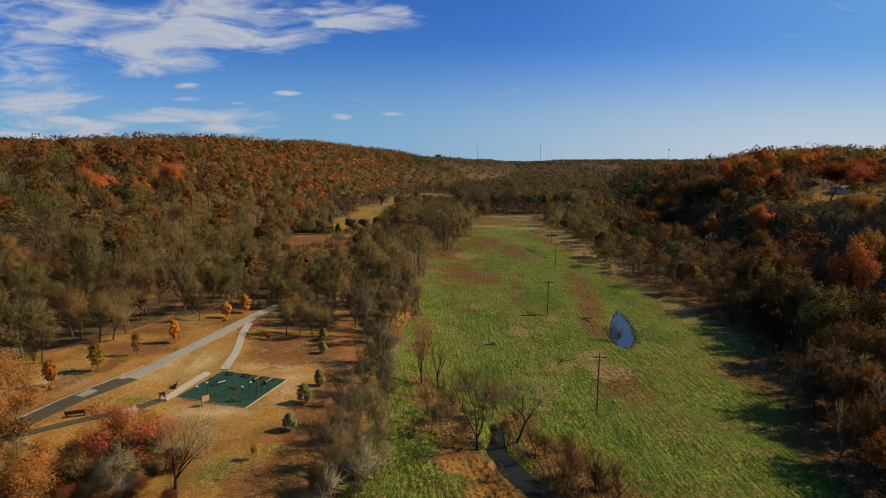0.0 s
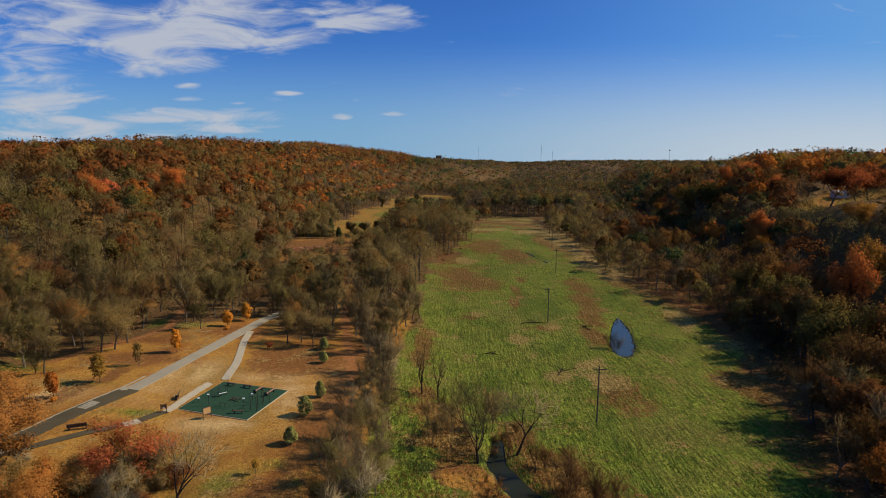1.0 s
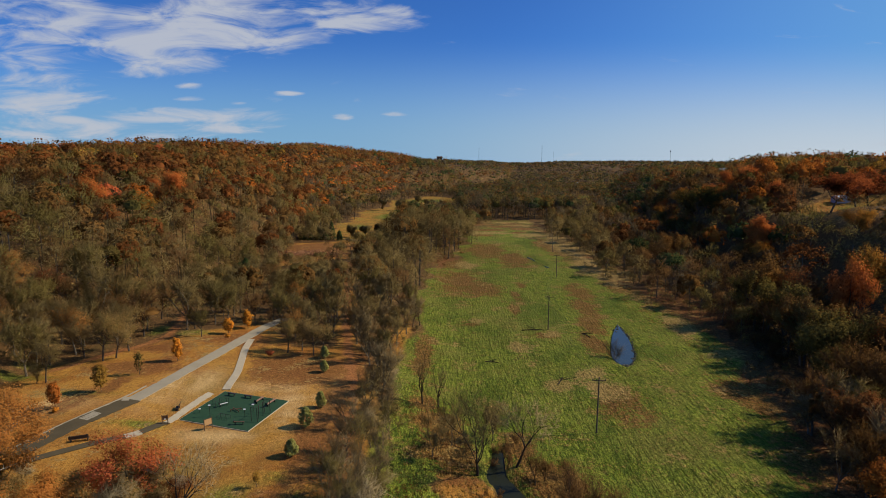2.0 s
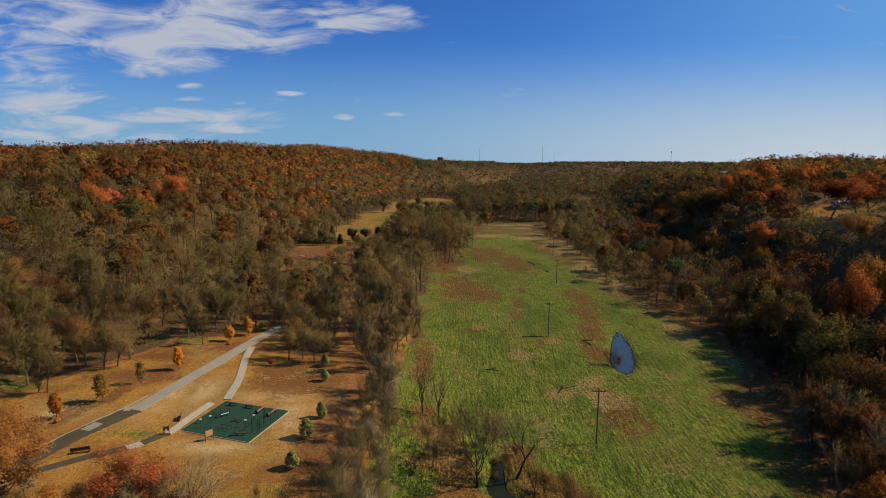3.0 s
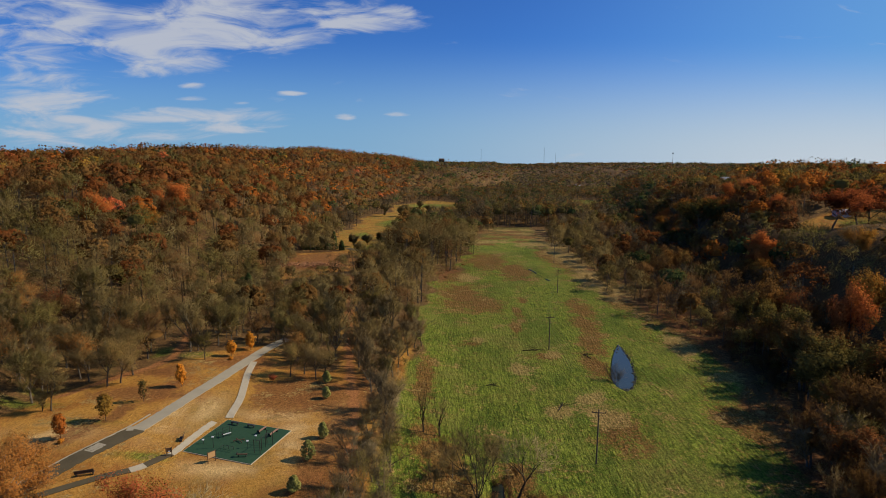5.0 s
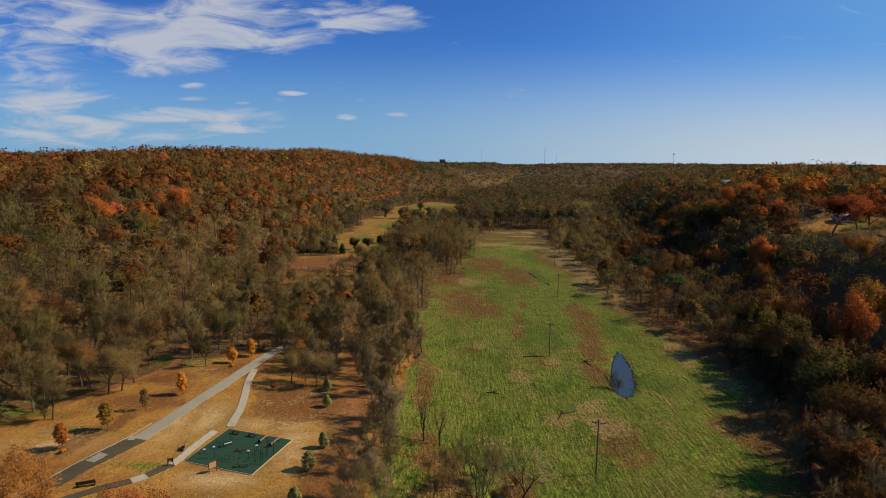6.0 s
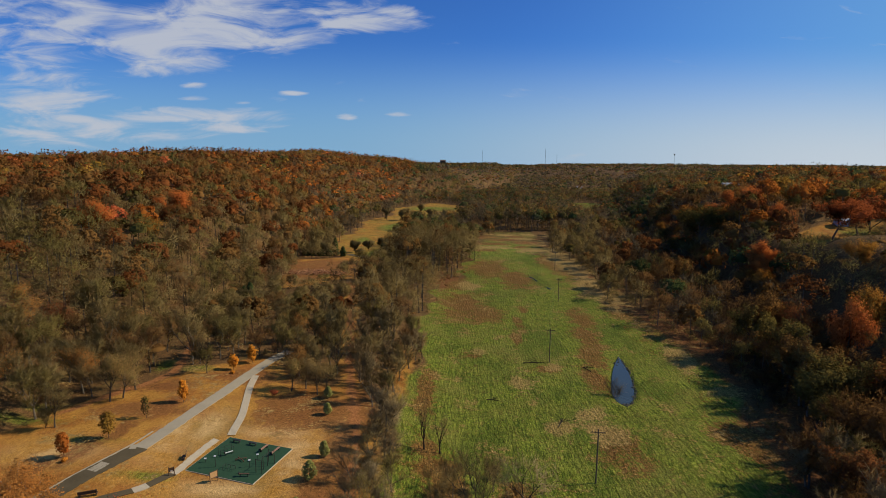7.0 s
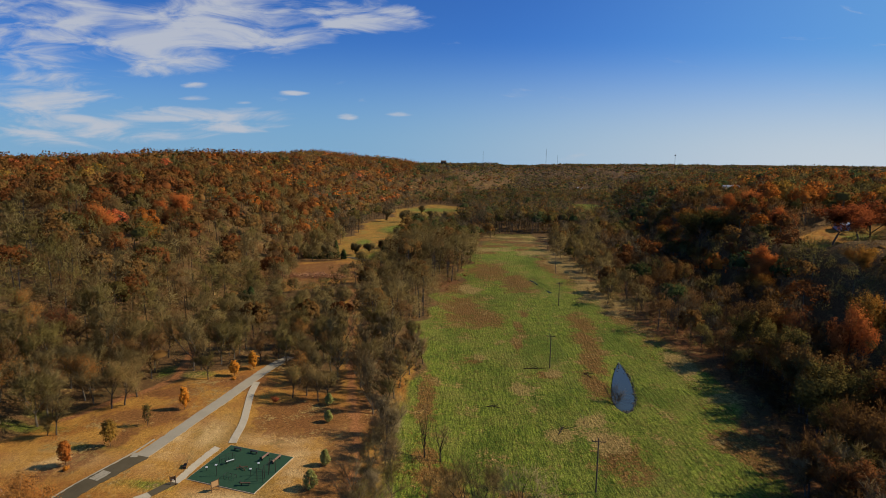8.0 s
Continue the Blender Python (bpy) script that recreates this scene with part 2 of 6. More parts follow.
# ------------------------------------------------------------------ the lie of the land
def sm(a, b, v):
    u = np.clip((v - a) / (b - a), 0, 1)
    return u * u * (3 - 2 * u)


def foot_left(y):
    return np.interp(y, [-4500, 60, 150, 250, 340, 500, 700, 850, 1000, 1400, 2000, 4500], [-130, -84, -84, -90, -88, -92, -80, -45, 30, 150, 260, 400])


def foot_right(y):
    return np.interp(y, [-4500, 60, 108, 210, 340, 500, 855, 1400, 2000, 4500], [80, 80, 88, 103, 118, 150, 240, 480, 560, 700])


CREEK = [(9.3, 88), (8.3, 81), (10.6, 74.5), (14.6, 68), (22, 58), (36, 44)]
POND = [(51.8, 161.5), (50.9, 150), (49.2, 140), (47.2, 133), (45.0, 128.6), (43.3, 127), (42.1, 129.2), (42.2, 134.5), (44.5, 143), (47.6, 152)]


def line_dist(x, y, pts):
    best = np.full(np.shape(x), 1e9)
    for (ax, ay), (bx, by) in zip(pts, pts[1:]):
        dx, dy = bx - ax, by - ay
        u = np.clip(((x - ax) * dx + (y - ay) * dy) / (dx * dx + dy * dy), 0, 1)
        best = np.minimum(best, np.hypot(x - ax - u * dx, y - ay - u * dy))
    return best


def inside(x, y, poly):
    r = np.zeros(np.shape(x), bool)
    for (ax, ay), (bx, by) in zip(poly, poly[1:] + poly[:1]):
        if ay != by:
            r ^= ((ay > y) != (by > y)) & (x < (bx - ax) * (y - ay) / (by - ay) + ax)
    return r


def soft_in(x, y, poly, w=3.0):
    """1 inside the outline, 0 outside, with an edge w wide."""
    d = line_dist(x, y, poly + poly[:1]) * np.where(inside(x, y, poly), 1, -1)
    return sm(-w, w, d)


def ragged_in(x, y, poly, w=3.0):
    """soft_in with an outline that wanders by a few metres."""
    k = np.clip(y / 150, 0.4, 1.6)
    return soft_in(x + k * (1.6 * np.sin(y / 9.5 + 1.1) + 1.5 * np.sin(y / 4.1 + x / 19) + 2.0 * np.sin(y / 27)), y + k * (1.4 * np.sin(x / 7.3) + 1.6 * np.sin(x / 17 + 2)), poly, w)


def height(x, y):
    x, y = np.asarray(x, float), np.asarray(y, float)
    z = np.interp(y, [0, 100, 300, 500, 1400, 2000], [-0.6, -1.0, -2.0, -4.5, -16, -10])
    fade = np.interp(y, [0, 150, 300, 450], [1, 1, 0.4, 0])
    z = z + fade * (4.4 * sm(8, -24, x) + 1.4 * sm(-35, -62, x))
    dl = np.maximum(foot_left(y) - x, 0)
    dr = np.maximum(x - foot_right(y), 0)
    hl = np.interp(y, [-4500, 0, 150, 250, 550, 900, 1500, 2500, 4500], [20, 20, 22, 33, 51, 60, 42, 24, 12])
    hr = np.interp(y, [-4500, 0, 150, 400, 900, 1500, 2500, 4500], [34, 36, 42, 41, 31, 26, 18, 10])
    z = z + hl * (1 - np.exp(-(dl / 50) ** 1.15)) + hr * (0.74 * sm(1, np.interp(y, [95, 112, 200], [76, 52, 48]), dr) + 0.26 * sm(35, 200, dr))
    z = np.maximum(z, 16 * sm(1700, 2700, y) + np.minimum(z, 0))
    # the western hill: a shoulder over the meadow and its long tail to the saddle; lower country behind its near brow
    z = z + 8 * np.exp(-((x + 195) / 60) ** 2 - ((y - 690) / 180) ** 2) + 8 * np.exp(-((x + 150) / 65) ** 2 - ((y - 980) / 150) ** 2) + 8 * np.exp(-((x + 360) / 70) ** 2 - ((y - 450) / 80) ** 2) + 5 * np.exp(-((x - 350) / 80) ** 2 - ((y - 480) / 90) ** 2)
    z = z - 17 * sm(-310, -450, x) * sm(560, 720, y) - 7 * sm(-130, -190, x) * sm(-300, -240, x) * sm(1050, 1200, y)
    hill = np.clip((dl + dr) / 60, 0, 1)
    z = z + hill * (2.6 * np.sin(x / 41 + y / 67) + 2.0 * np.sin(x / 29 - y / 53 + 1.3) + 3.5 * np.sin(x / 160 + 2) * np.sin(y / 210))
    z = z + 0.12 * np.sin(x / 5.3 + 0.4 * np.sin(y / 7)) * np.sin(y / 6.1) + 0.2 * np.sin(x / 17 + y / 23)
    # the lawn of the hilltop house is a shelf
    lw = np.exp(-((x - 168) / 30) ** 4 - ((y - 240) / 31) ** 4)
    z = z * (1 - lw) + (21.4 + 0.05 * (x - 145) + 0.065 * (y - 213)) * lw
    court = soft_in(x, y, [(-46.5, 88), (-31, 83.2), (-26.6, 97.3), (-42, 102)], 2.0)
    z = z * (1 - court) + 3.55 * court
    near = (np.abs(x) < 130) & (y > 20) & (y < 200)
    cr = np.where(near, line_dist(x, y, CREEK), 99)
    z = z - 1.9 * np.exp(-(cr / np.interp(y, [74, 83, 90], [1.9, 1.3, 0.8])) ** 2.6)
    pd = soft_in(x, y, POND, 1.2)
    return np.where(near, z * (1 - pd) + np.minimum(z, -2.4) * pd, z)


def ground_z(x, y):
    return float(height(np.array([x]), np.array([y]))[0])


FIELD = [(-13, -90), (-13, 40), (-11, 100), (-9, 180), (4, 292), (27, 419), (36, 470), (86, 474), (80, 431), (69, 330), (68, 280), (68, 220), (79, 190), (80, 170), (76, 143), (66, 115), (63, 95), (60, 80), (52, 60), (48, 40), (48, -90)]
PARK = [(-17, 50), (-18, 105), (-24, 126), (-36, 128), (-46, 143), (-52, 142), (-61, 134), (-70, 122), (-79, 112), (-86, 96), (-84, 80), (-62, 66), (-36, 50)]
TRACK = [(-14, 60), (-15.5, 85), (-17, 102), (-21.8, 123), (-26.2, 145), (-31, 175), (-37, 210), (-42, 245)]
TRAIL = [(-79, 108), (-74, 117.5), (-69.5, 124), (-67, 130), (-68.2, 138.5), (-71.5, 149.5), (-75, 161)]     # dirt trail from the lawn into the woods
MEADOWS = [[(-88, 314), (-54, 316), (-42, 262), (-50, 236), (-66, 230), (-80, 262)], [(-64, 314), (-38, 312), (-34, 420), (-38, 520), (-52, 585), (-76, 590), (-82, 421)],
           [(-64, 560), (-38, 520), (0, 525), (10, 560), (24, 690), (21, 780), (-28, 830), (-66, 700)], [(140, 208), (172, 203), (202, 254), (190, 270), (158, 252)],
           [(140, 640), (180, 650), (232, 850), (188, 870)], [(268, 1230), (330, 1220), (380, 1390), (300, 1410)]]


def woodland(x, y):
    """1 where trees stand close, 0 on open ground."""
    open_ = ragged_in(x, y, FIELD, 2) + soft_in(x, y, PARK, 2)
    for m in MEADOWS:
        open_ = open_ + ragged_in(x, y, m, 3)
    open_ = open_ + (line_dist(x, y, TRACK) < 1.9) + (line_dist(x, y, TRAIL) < 2.2)
    return 1 - np.clip(open_, 0, 1)


def blobs(x, y, spots):
    """Sum of soft ellipses: (x, y, rx, ry)."""
    s = np.zeros(np.shape(x))
    for cx_, cy_, rx, ry in spots:
        s = np.maximum(s, np.exp(-((x - cx_) / rx) ** 2 - ((y - cy_) / ry) ** 2))
    return s


def part(name, me, mat, parent=None, label=""):
    ob = new(name, me)
    if mat is not None:
        me.materials.clear()
        me.materials.append(mat)
    ob.parent = parent
    if label:
        ob["label"] = label
    return ob


def mesh_of(name, verts, faces, smooth=False):
    """A mesh from arrays; faces all have the same number of corners."""
    verts, faces = np.asarray(verts, float).reshape(-1, 3), np.asarray(faces, int)
    me = bpy.data.meshes.new(name)
    me.vertices.add(len(verts))
    me.vertices.foreach_set("co", verts.ravel())
    n, k = faces.shape
    me.loops.add(n * k)
    me.loops.foreach_set("vertex_index", faces.ravel())
    me.polygons.add(n)
    me.polygons.foreach_set("loop_start", np.arange(0, n * k, k))
    me.polygons.foreach_set("use_smooth", np.full(n, smooth))
    me.update(calc_edges=True)
    return me


def steps(stops):
    """Positions from stops of (place, spacing), the spacing changing evenly between them."""
    v = [stops[0][0]]
    while v[-1] < stops[-1][0]:
        v.append(v[-1] + float(np.interp(v[-1], [s[0] for s in stops], [s[1] for s in stops])))
    return np.array(v)


def build_ground():
    xs = steps([(-4700, 400), (-600, 40), (-220, 8), (-90, 1.5), (90, 1.5), (220, 8), (600, 40), (4700, 400)])
    ys = steps([(-4700, 500), (-200, 60), (40, 2.0), (60, 1.3), (200, 1.6), (500, 5), (1000, 14), (4700, 300)])
    X, Y = np.meshgrid(xs, ys)
    x, y = X.ravel(), Y.ravel()
    verts = np.stack([x, y, height(x, y)], 1)
    nx = len(xs)
    i = (np.arange(len(ys) - 1)[:, None] * nx + np.arange(nx - 1)[None]).ravel()
    me = mesh_of("ground", verts, np.stack([i, i + 1, i + nx + 1, i + nx], 1), True)
    field = ragged_in(x, y, FIELD, 2.5)
    meadow = sum(ragged_in(x, y, m, 4) for m in MEADOWS[:3])
    lawn = np.clip(np.maximum(soft_in(x, y, PARK, 3), meadow + soft_in(x, y, MEADOWS[3], 3)) + sm(4.5, 2.5, line_dist(x, y, TRACK)) * 0.6, 0, 1)
    bank = blobs(x, y, [(3.5, 75.5, 6, 4), (7, 68, 5, 6)])
    field = field * (1 - 0.9 * sm(0.3, 0.6, bank))
    lawn = np.maximum(lawn, np.maximum(bank, 0.85 * blobs(x, y, [(-14, 74, 5, 26), (-16, 104, 4, 14), (-11, 140, 3, 24)])))
    field = np.minimum(field, 1 - np.maximum(sm(338, 420, y + 12 * np.sin(x / 8)) * 0.55, sm(np.interp(y, [60, 100, 157, 202, 260, 320], [70, 66, 72, 66, 62, 60]), np.interp(y, [60, 100, 157, 202, 260, 320], [78, 74, 80, 78, 76, 76]), x) * 0.9))
    field = np.maximum(field, 0.62 * blobs(x, y, [(-9, 120, 4, 14), (-84, 104, 12, 3), (-66, 97, 9, 2.0), (-61.5, 133, 6, 3.5), (-71, 134.5, 3.5, 6), (-84, 110, 5, 3), (-28.5, 67, 4, 5), (-23, 72, 4, 3), (-20, 66, 3, 8), (-50, 86, 7, 2.2), (-8, 92, 5, 14)]))
    field = np.maximum(field, 0.78 * blobs(x, y, [(-46, 500, 24, 50), (-62, 405, 8, 30), (-46, 340, 8, 26), (-16, 610, 46, 34), (-20, 720, 50, 50), (158, 228, 16, 18), (182, 246, 9, 12)]))
    field = np.maximum(field, 0.7 * sum(ragged_in(x, y, m, 5) for m in MEADOWS[4:]))
    field = np.maximum(field, 0.42 * np.maximum(ragged_in(x, y, MEADOWS[1], 4), ragged_in(x, y, MEADOWS[2], 4)))
    field = np.maximum(field, 0.56 * blobs(x, y, [(-28, 67, 3, 4), (-24, 71.5, 3, 2.5), (-33, 63.5, 4, 3), (-30, 66.5, 3, 3), (-9, 80, 2.5, 12)]))
    weed = blobs(x, y, [(84, 176, 16, 20), (78, 196, 10, 13), (70, 300, 14, 70), (66, 108, 8, 14), (70, 92, 10, 10), (62, 76, 8, 12), (0, 92, 3.6, 9), (3, 84, 3, 4), (-4, 104, 3, 4), (17, 78, 5, 8), (20, 68, 7, 7), (13, 88, 3, 6),
                        (-5, 130, 2.5, 14), (-1, 88, 3.6, 6), (-3, 97, 3.6, 4), (2, 79, 4, 3), (77, 160, 6, 12), (70, 215, 8, 18), (60, 320, 7, 40), (34, 396, 12, 7), (58, 402, 11, 7), (46, 418, 14, 6), (70, 386, 8, 10), (26, 368, 8, 6), (50, 380, 7, 5), (74, 424, 10, 6), (30, 432, 9, 6), (52, 438, 8, 5)])
    # the park's side: under the belt, along the track and at the lawn's rim
    weed = np.maximum(weed, blobs(x, y, [(-19, 104, 3, 22), (-24, 113, 5, 8), (-17, 80, 2, 14), (-68, 282, 26, 34), (-36, 118, 8, 5), (-66, 122, 7, 4), (-22, 63, 5, 6), (-69.5, 85, 2, 5), (-66, 93.5, 2, 5), (-62.5, 101, 2, 5), (-59, 110, 2, 6), (-45, 58, 14, 6), (-31, 112, 9, 7),
                                         (-62, 110, 12, 3), (-21, 84, 3, 20), (-47, 130, 10, 5)]))
    weed = np.maximum(weed, 0.9 * blobs(x, y, [(6, 222, 10, 24), (3, 262, 9, 20), (14, 206, 8, 12), (34, 272, 9, 22), (22, 300, 12, 26), (50, 202, 4.5, 14), (47, 180, 4, 14), (44, 160, 4, 13), (41, 143, 4, 9), (30, 214, 1.6, 5), (26, 196, 1.6, 10), (23, 176, 1.3, 8), (8, 160, 3.5, 3), (28, 150, 4, 3.5), (36, 106, 5.5, 9)]))
    straw = blobs(x, y, [(24.5, 116, 3, 4), (10, 163, 2.5, 3), (30, 151, 2.5, 2.5), (35, 112, 4, 6), (48, 448, 8, 6), (66, 452, 7, 5), (84, 444, 9, 6), (34, 452, 5, 5), (58, 425, 9, 5), (30, 380, 16, 8), (58, 366, 9, 10), (69, 250, 8, 40), (70, 163, 4, 13), (71, 135, 4, 5), (70, 330, 10, 60), (34, 122, 4, 3), (19, 140, 3, 4), (10, 258, 4, 9)])
    bare = np.maximum(sm(1.7, 0.7, line_dist(x, y, TRACK)) * 0.9, sm(2.0, 0.6, line_dist(x, y, TRAIL)) * 0.8)
    worn = blobs(x, y, [(-27, 97, 5, 4), (-33, 103, 8, 3), (-27, 90, 3, 7), (-36, 83.5, 9, 2.5), (-70, 93, 8, 4), (-47, 104, 3, 8), (-52, 100, 3, 9), (-22, 100, 4, 10)])
    for name, v in (("worn", worn), ("lawn", lawn), ("field", field), ("weed", weed), ("straw", straw), ("bare", bare)):
        a = me.attributes.new(name, "FLOAT", "POINT")
        a.data.foreach_set("value", np.asarray(v, np.float32))
    tagged(part("ground", me, GROUND), "valley floor of green grass, tan lawn and leaf litter", "ground", kind="structure")


build_ground()


# ------------------------------------------------------------------ trees
def unit(v):
    return v / np.maximum(np.linalg.norm(v, axis=-1, keepdims=True), 1e-9)


def tube_tris(segs, sides):
    """Tapered tubes: segs rows of p0, p1, r0, r1 as arrays (n, 8). Triangles (m, 3, 3)."""
    s = np.asarray(segs, float)
    p0, p1, r0, r1 = s[:, :3], s[:, 3:6], s[:, 6], s[:, 7]
    d = unit(p1 - p0)
    a = unit(np.cross(d, np.where(np.abs(d[:, 2:3]) < 0.9, [[0, 0, 1.0]], [[1.0, 0, 0]])))
    b = np.cross(d, a)
    out = []
    ang = [2 * math.pi * k / sides for k in range(sides + 1)]
    ring = [(a * math.cos(t) + b * math.sin(t)) for t in ang]
    for k in range(sides):
        q0, q1 = p0 + ring[k] * r0[:, None], p0 + ring[k + 1] * r0[:, None]
        q2, q3 = p1 + ring[k + 1] * r1[:, None], p1 + ring[k] * r1[:, None]
        out += [np.stack([q0, q1, q2], 1), np.stack([q0, q2, q3], 1)]
    return np.concatenate(out)


def soup(name, tris, face=None):
    """A mesh of loose triangles; face gives the way that each one's clump looks."""
    tris = np.asarray(tris, np.float32)
    me = mesh_of(name, tris.reshape(-1, 3), np.arange(len(tris) * 3).reshape(-1, 3))
    if face is not None:
        a = me.attributes.new("face", "FLOAT_VECTOR", "POINT")
        face = unit(np.asarray(face, np.float32))
        a.data.foreach_set("vector", (face if face.ndim == 3 else np.repeat(face, 3, 0)).ravel())
    return me


def clump_face(rng, off, p, h, rough=0.3):
    """Way that a leaf looks: out of its clump and out of the crown."""
    return unit(unit(off) * 0.55 + unit(p - [0, 0, 0.45 * h]) * 0.75 + rng.normal(size=p.shape) * rough * 0.5 + [0, 0, 0.15])


def slivers(rng, p, d, length, width, out=None, loose=0.5):
    """Thin blades from p along d, facing out where that is given."""
    n = len(p)
    d = unit(d)
    w = unit(np.cross(d, rng.normal(size=(n, 3)) * (1.0 if out is None else loose) + (0 if out is None else unit(out)))) * (np.asarray(width) * np.ones(n))[:, None] * 0.5
    return np.stack([p - w, p + w, p + d * (np.asarray(length) * np.ones(n))[:, None]], 1)


def leaves(rng, p, size, out=None, loose=0.5):
    """Small leaf triangles at p; their faces look mostly outwards from the crown where out is given."""
    n = len(p)
    nrm = unit(rng.normal(size=(n, 3)) * (1.0 if out is None else loose) + (0 if out is None else unit(out)))
    a = unit(np.cross(nrm, rng.normal(size=(n, 3))))
    b = np.cross(nrm, a)
    s = (np.asarray(size) * np.ones(n) * rng.uniform(0.7, 1.3, n))[:, None]
    return np.stack([p - a * s * 0.5 - b * s * 0.35, p + a * s * 0.5 - b * s * 0.35, p + b * s * 0.65], 1)


def skeleton_of(rng, h, spread=1.0, levels=3, trunk=0.3, r=None, lean=0.0, forks=3, up=0.35):
    """Limb pieces (rows for tube_tris with the level last) and twig ends (place, direction)."""
    segs, ends = [], []
    r = r or h * 0.017

    def branch(p, d, length, rad, lvl):
        n = 3 if lvl == 0 else 2
        for k in range(n):
            d = unit(d + rng.normal(size=3) * (0.07 if lvl == 0 else 0.2) + np.array([0, 0, up * (0 if lvl == 0 else 0.35)]))
            q = p + d * length / n
            r1 = rad * (0.9 if k < n - 1 else 0.78)
            segs.append((*p, *q, rad, r1, lvl))
            p, rad = q, r1
            if lvl > 0 and lvl < levels and k < n - 1 and rng.random() < 0.6:
                side = unit(d + rng.normal(size=3) * 0.9 * spread)
                branch(p, side, length * 0.55, rad * 0.55, lvl + 1)
            if lvl >= levels - 1:
                ends.append((*p, *d))
        if lvl < levels:
            n = forks if lvl else forks + 1
            turn = rng.uniform(0, 6.28)
            for k in range(n):
                t = turn + 6.283 * k / n + rng.normal() * 0.3
                out = np.array([math.cos(t), math.sin(t), 0])
                a = rng.uniform(0.45, 0.95) * spread if k or lvl else 0.15
                branch(p, unit(d * 1.0 + out * a), length * rng.uniform(0.55, 0.85) * (0.95 if lvl else 0.3 / trunk), rad * rng.uniform(0.6, 0.75), lvl + 1)

    branch(np.zeros(3), unit(np.array([lean, 0.2 * lean, 1.0])), h * trunk, r, 0)
    segs, ends = np.array(segs), np.array(ends)
    k = h / max(segs[:, 5].max(), ends[:, 2].max() + 0.06 * h)
    segs[:, :6] *= k
    ends[:, :3] *= k
    return segs, ends


def limb_mesh(name, segs):
    lv = segs[:, 8]
    parts = [tube_tris(segs[lv == 0, :8], 6), tube_tris(segs[lv == 1, :8], 4), tube_tris(segs[lv == 2, :8], 3)]
    fine = segs[lv > 2]
    if len(fine):
        along = fine[:, 3:6] - fine[:, :3]
        parts.append(slivers(np.random.default_rng(1), fine[:, :3], along, np.linalg.norm(along, axis=1) * 1.4, fine[:, 6] * 2.4))
    return soup(name, np.concatenate(parts))


def make_tree(name, seed, h, mat, label, category="tree", group="", style="bare", spread=1.0, levels=3, trunk=0.3, per=10, size=0.4, bark=None, twig=0.05, reach=1.4, lean=0.0, forks=3, up=0.35, r=None, extra=None):
    """One tree at the origin: an empty with a trunk (and its limbs) and a crown of twigs or leaves."""
    rng = np.random.default_rng(seed)
    segs, ends = skeleton_of(rng, h, spread, levels, trunk, r, lean, forks, up)
    tree = new(name)
    tree.empty_display_size = 1.0
    tagged(tree, label, category, group)
    part("trunk", limb_mesh("trunk", segs), bark or BARK, tree)
    p, d = ends[:, :3], ends[:, 3:]
    if style == "bare":           # upright shoots along the lower limbs too
        low = segs[segs[:, 8] == 1]
        p = np.concatenate([p, low[:, 3:6], low[:, :3]])
        d = np.concatenate([d, *[unit(low[:, 3:6] - low[:, :3] + [0, 0, 1.0])] * 2])
    p, d = np.repeat(p, per, 0), np.repeat(d, per, 0)
    n = len(p)
    if style == "bare":
        dd = unit(d + rng.normal(size=(n, 3)) * 0.8 + [0, 0, 0.1])
        p = p - d * rng.uniform(0, 1, (n, 1)) * reach * 0.5
        tris = slivers(rng, p, dd, rng.uniform(0.5, 1.1, n) * reach, twig, p - [0, 0, 0.5 * h])
        face = clump_face(rng, dd, p, h, 0.7)
    else:
        off = unit(rng.normal(size=(n, 3)) + [0, 0, 0.2]) * rng.uniform(0, 1, (n, 1)) ** 0.4 * reach * 0.8
        p = p + off
        p[:, 2] = np.maximum(p[:, 2], 0.12 * h)
        face = clump_face(rng, off, p, h)
        tris = leaves(rng, p, size, face, 0.4)
    part("crown", soup("crown", tris, face), mat, tree)
    if extra:
        off = rng.normal(size=(extra[1], 3)) * reach * 0.45
        p2 = ends[rng.integers(0, len(ends), extra[1]), :3] + off
        face = clump_face(rng, off, p2, h)
        part("dry_leaves", soup("dry_leaves", leaves(rng, p2, extra[2], face, 0.5), face), extra[0], tree)
    return tree


def stand(tree, x, y, turn=0.0, scale=1.0, sink=0.15, squash=1.0):
    return pose(x, y, ground_z(x, y) - sink, 0, 0, turn) @ Matrix.Diagonal((scale, scale, scale * squash, 1))


def put(tree, x, y, turn=0.0, scale=1.0, squash=1.0):
    tree.matrix_basis = stand(tree, x, y, turn, scale, 0.15, squash)
    return tree


def again(tree, x, y, turn=0.0, scale=1.0, squash=1.0):
    """A copy of a tree at another place, as tall as scale says."""
    c = copy_thing(tree, Matrix.Identity(4))
    c.matrix_basis = stand(tree, x, y, turn, scale, 0.15, squash)
    return c


# kinds for the near woods; each kind is a handful of trees of its own growth
BARE_LABEL = "tall bare grey-brown tree with fine twigs in woods"
KINDS = {}


def kind_of(key, n, **k):
    KINDS[key] = [make_tree(seed=100 + 37 * len(KINDS) + i, **k) for i in range(n)]


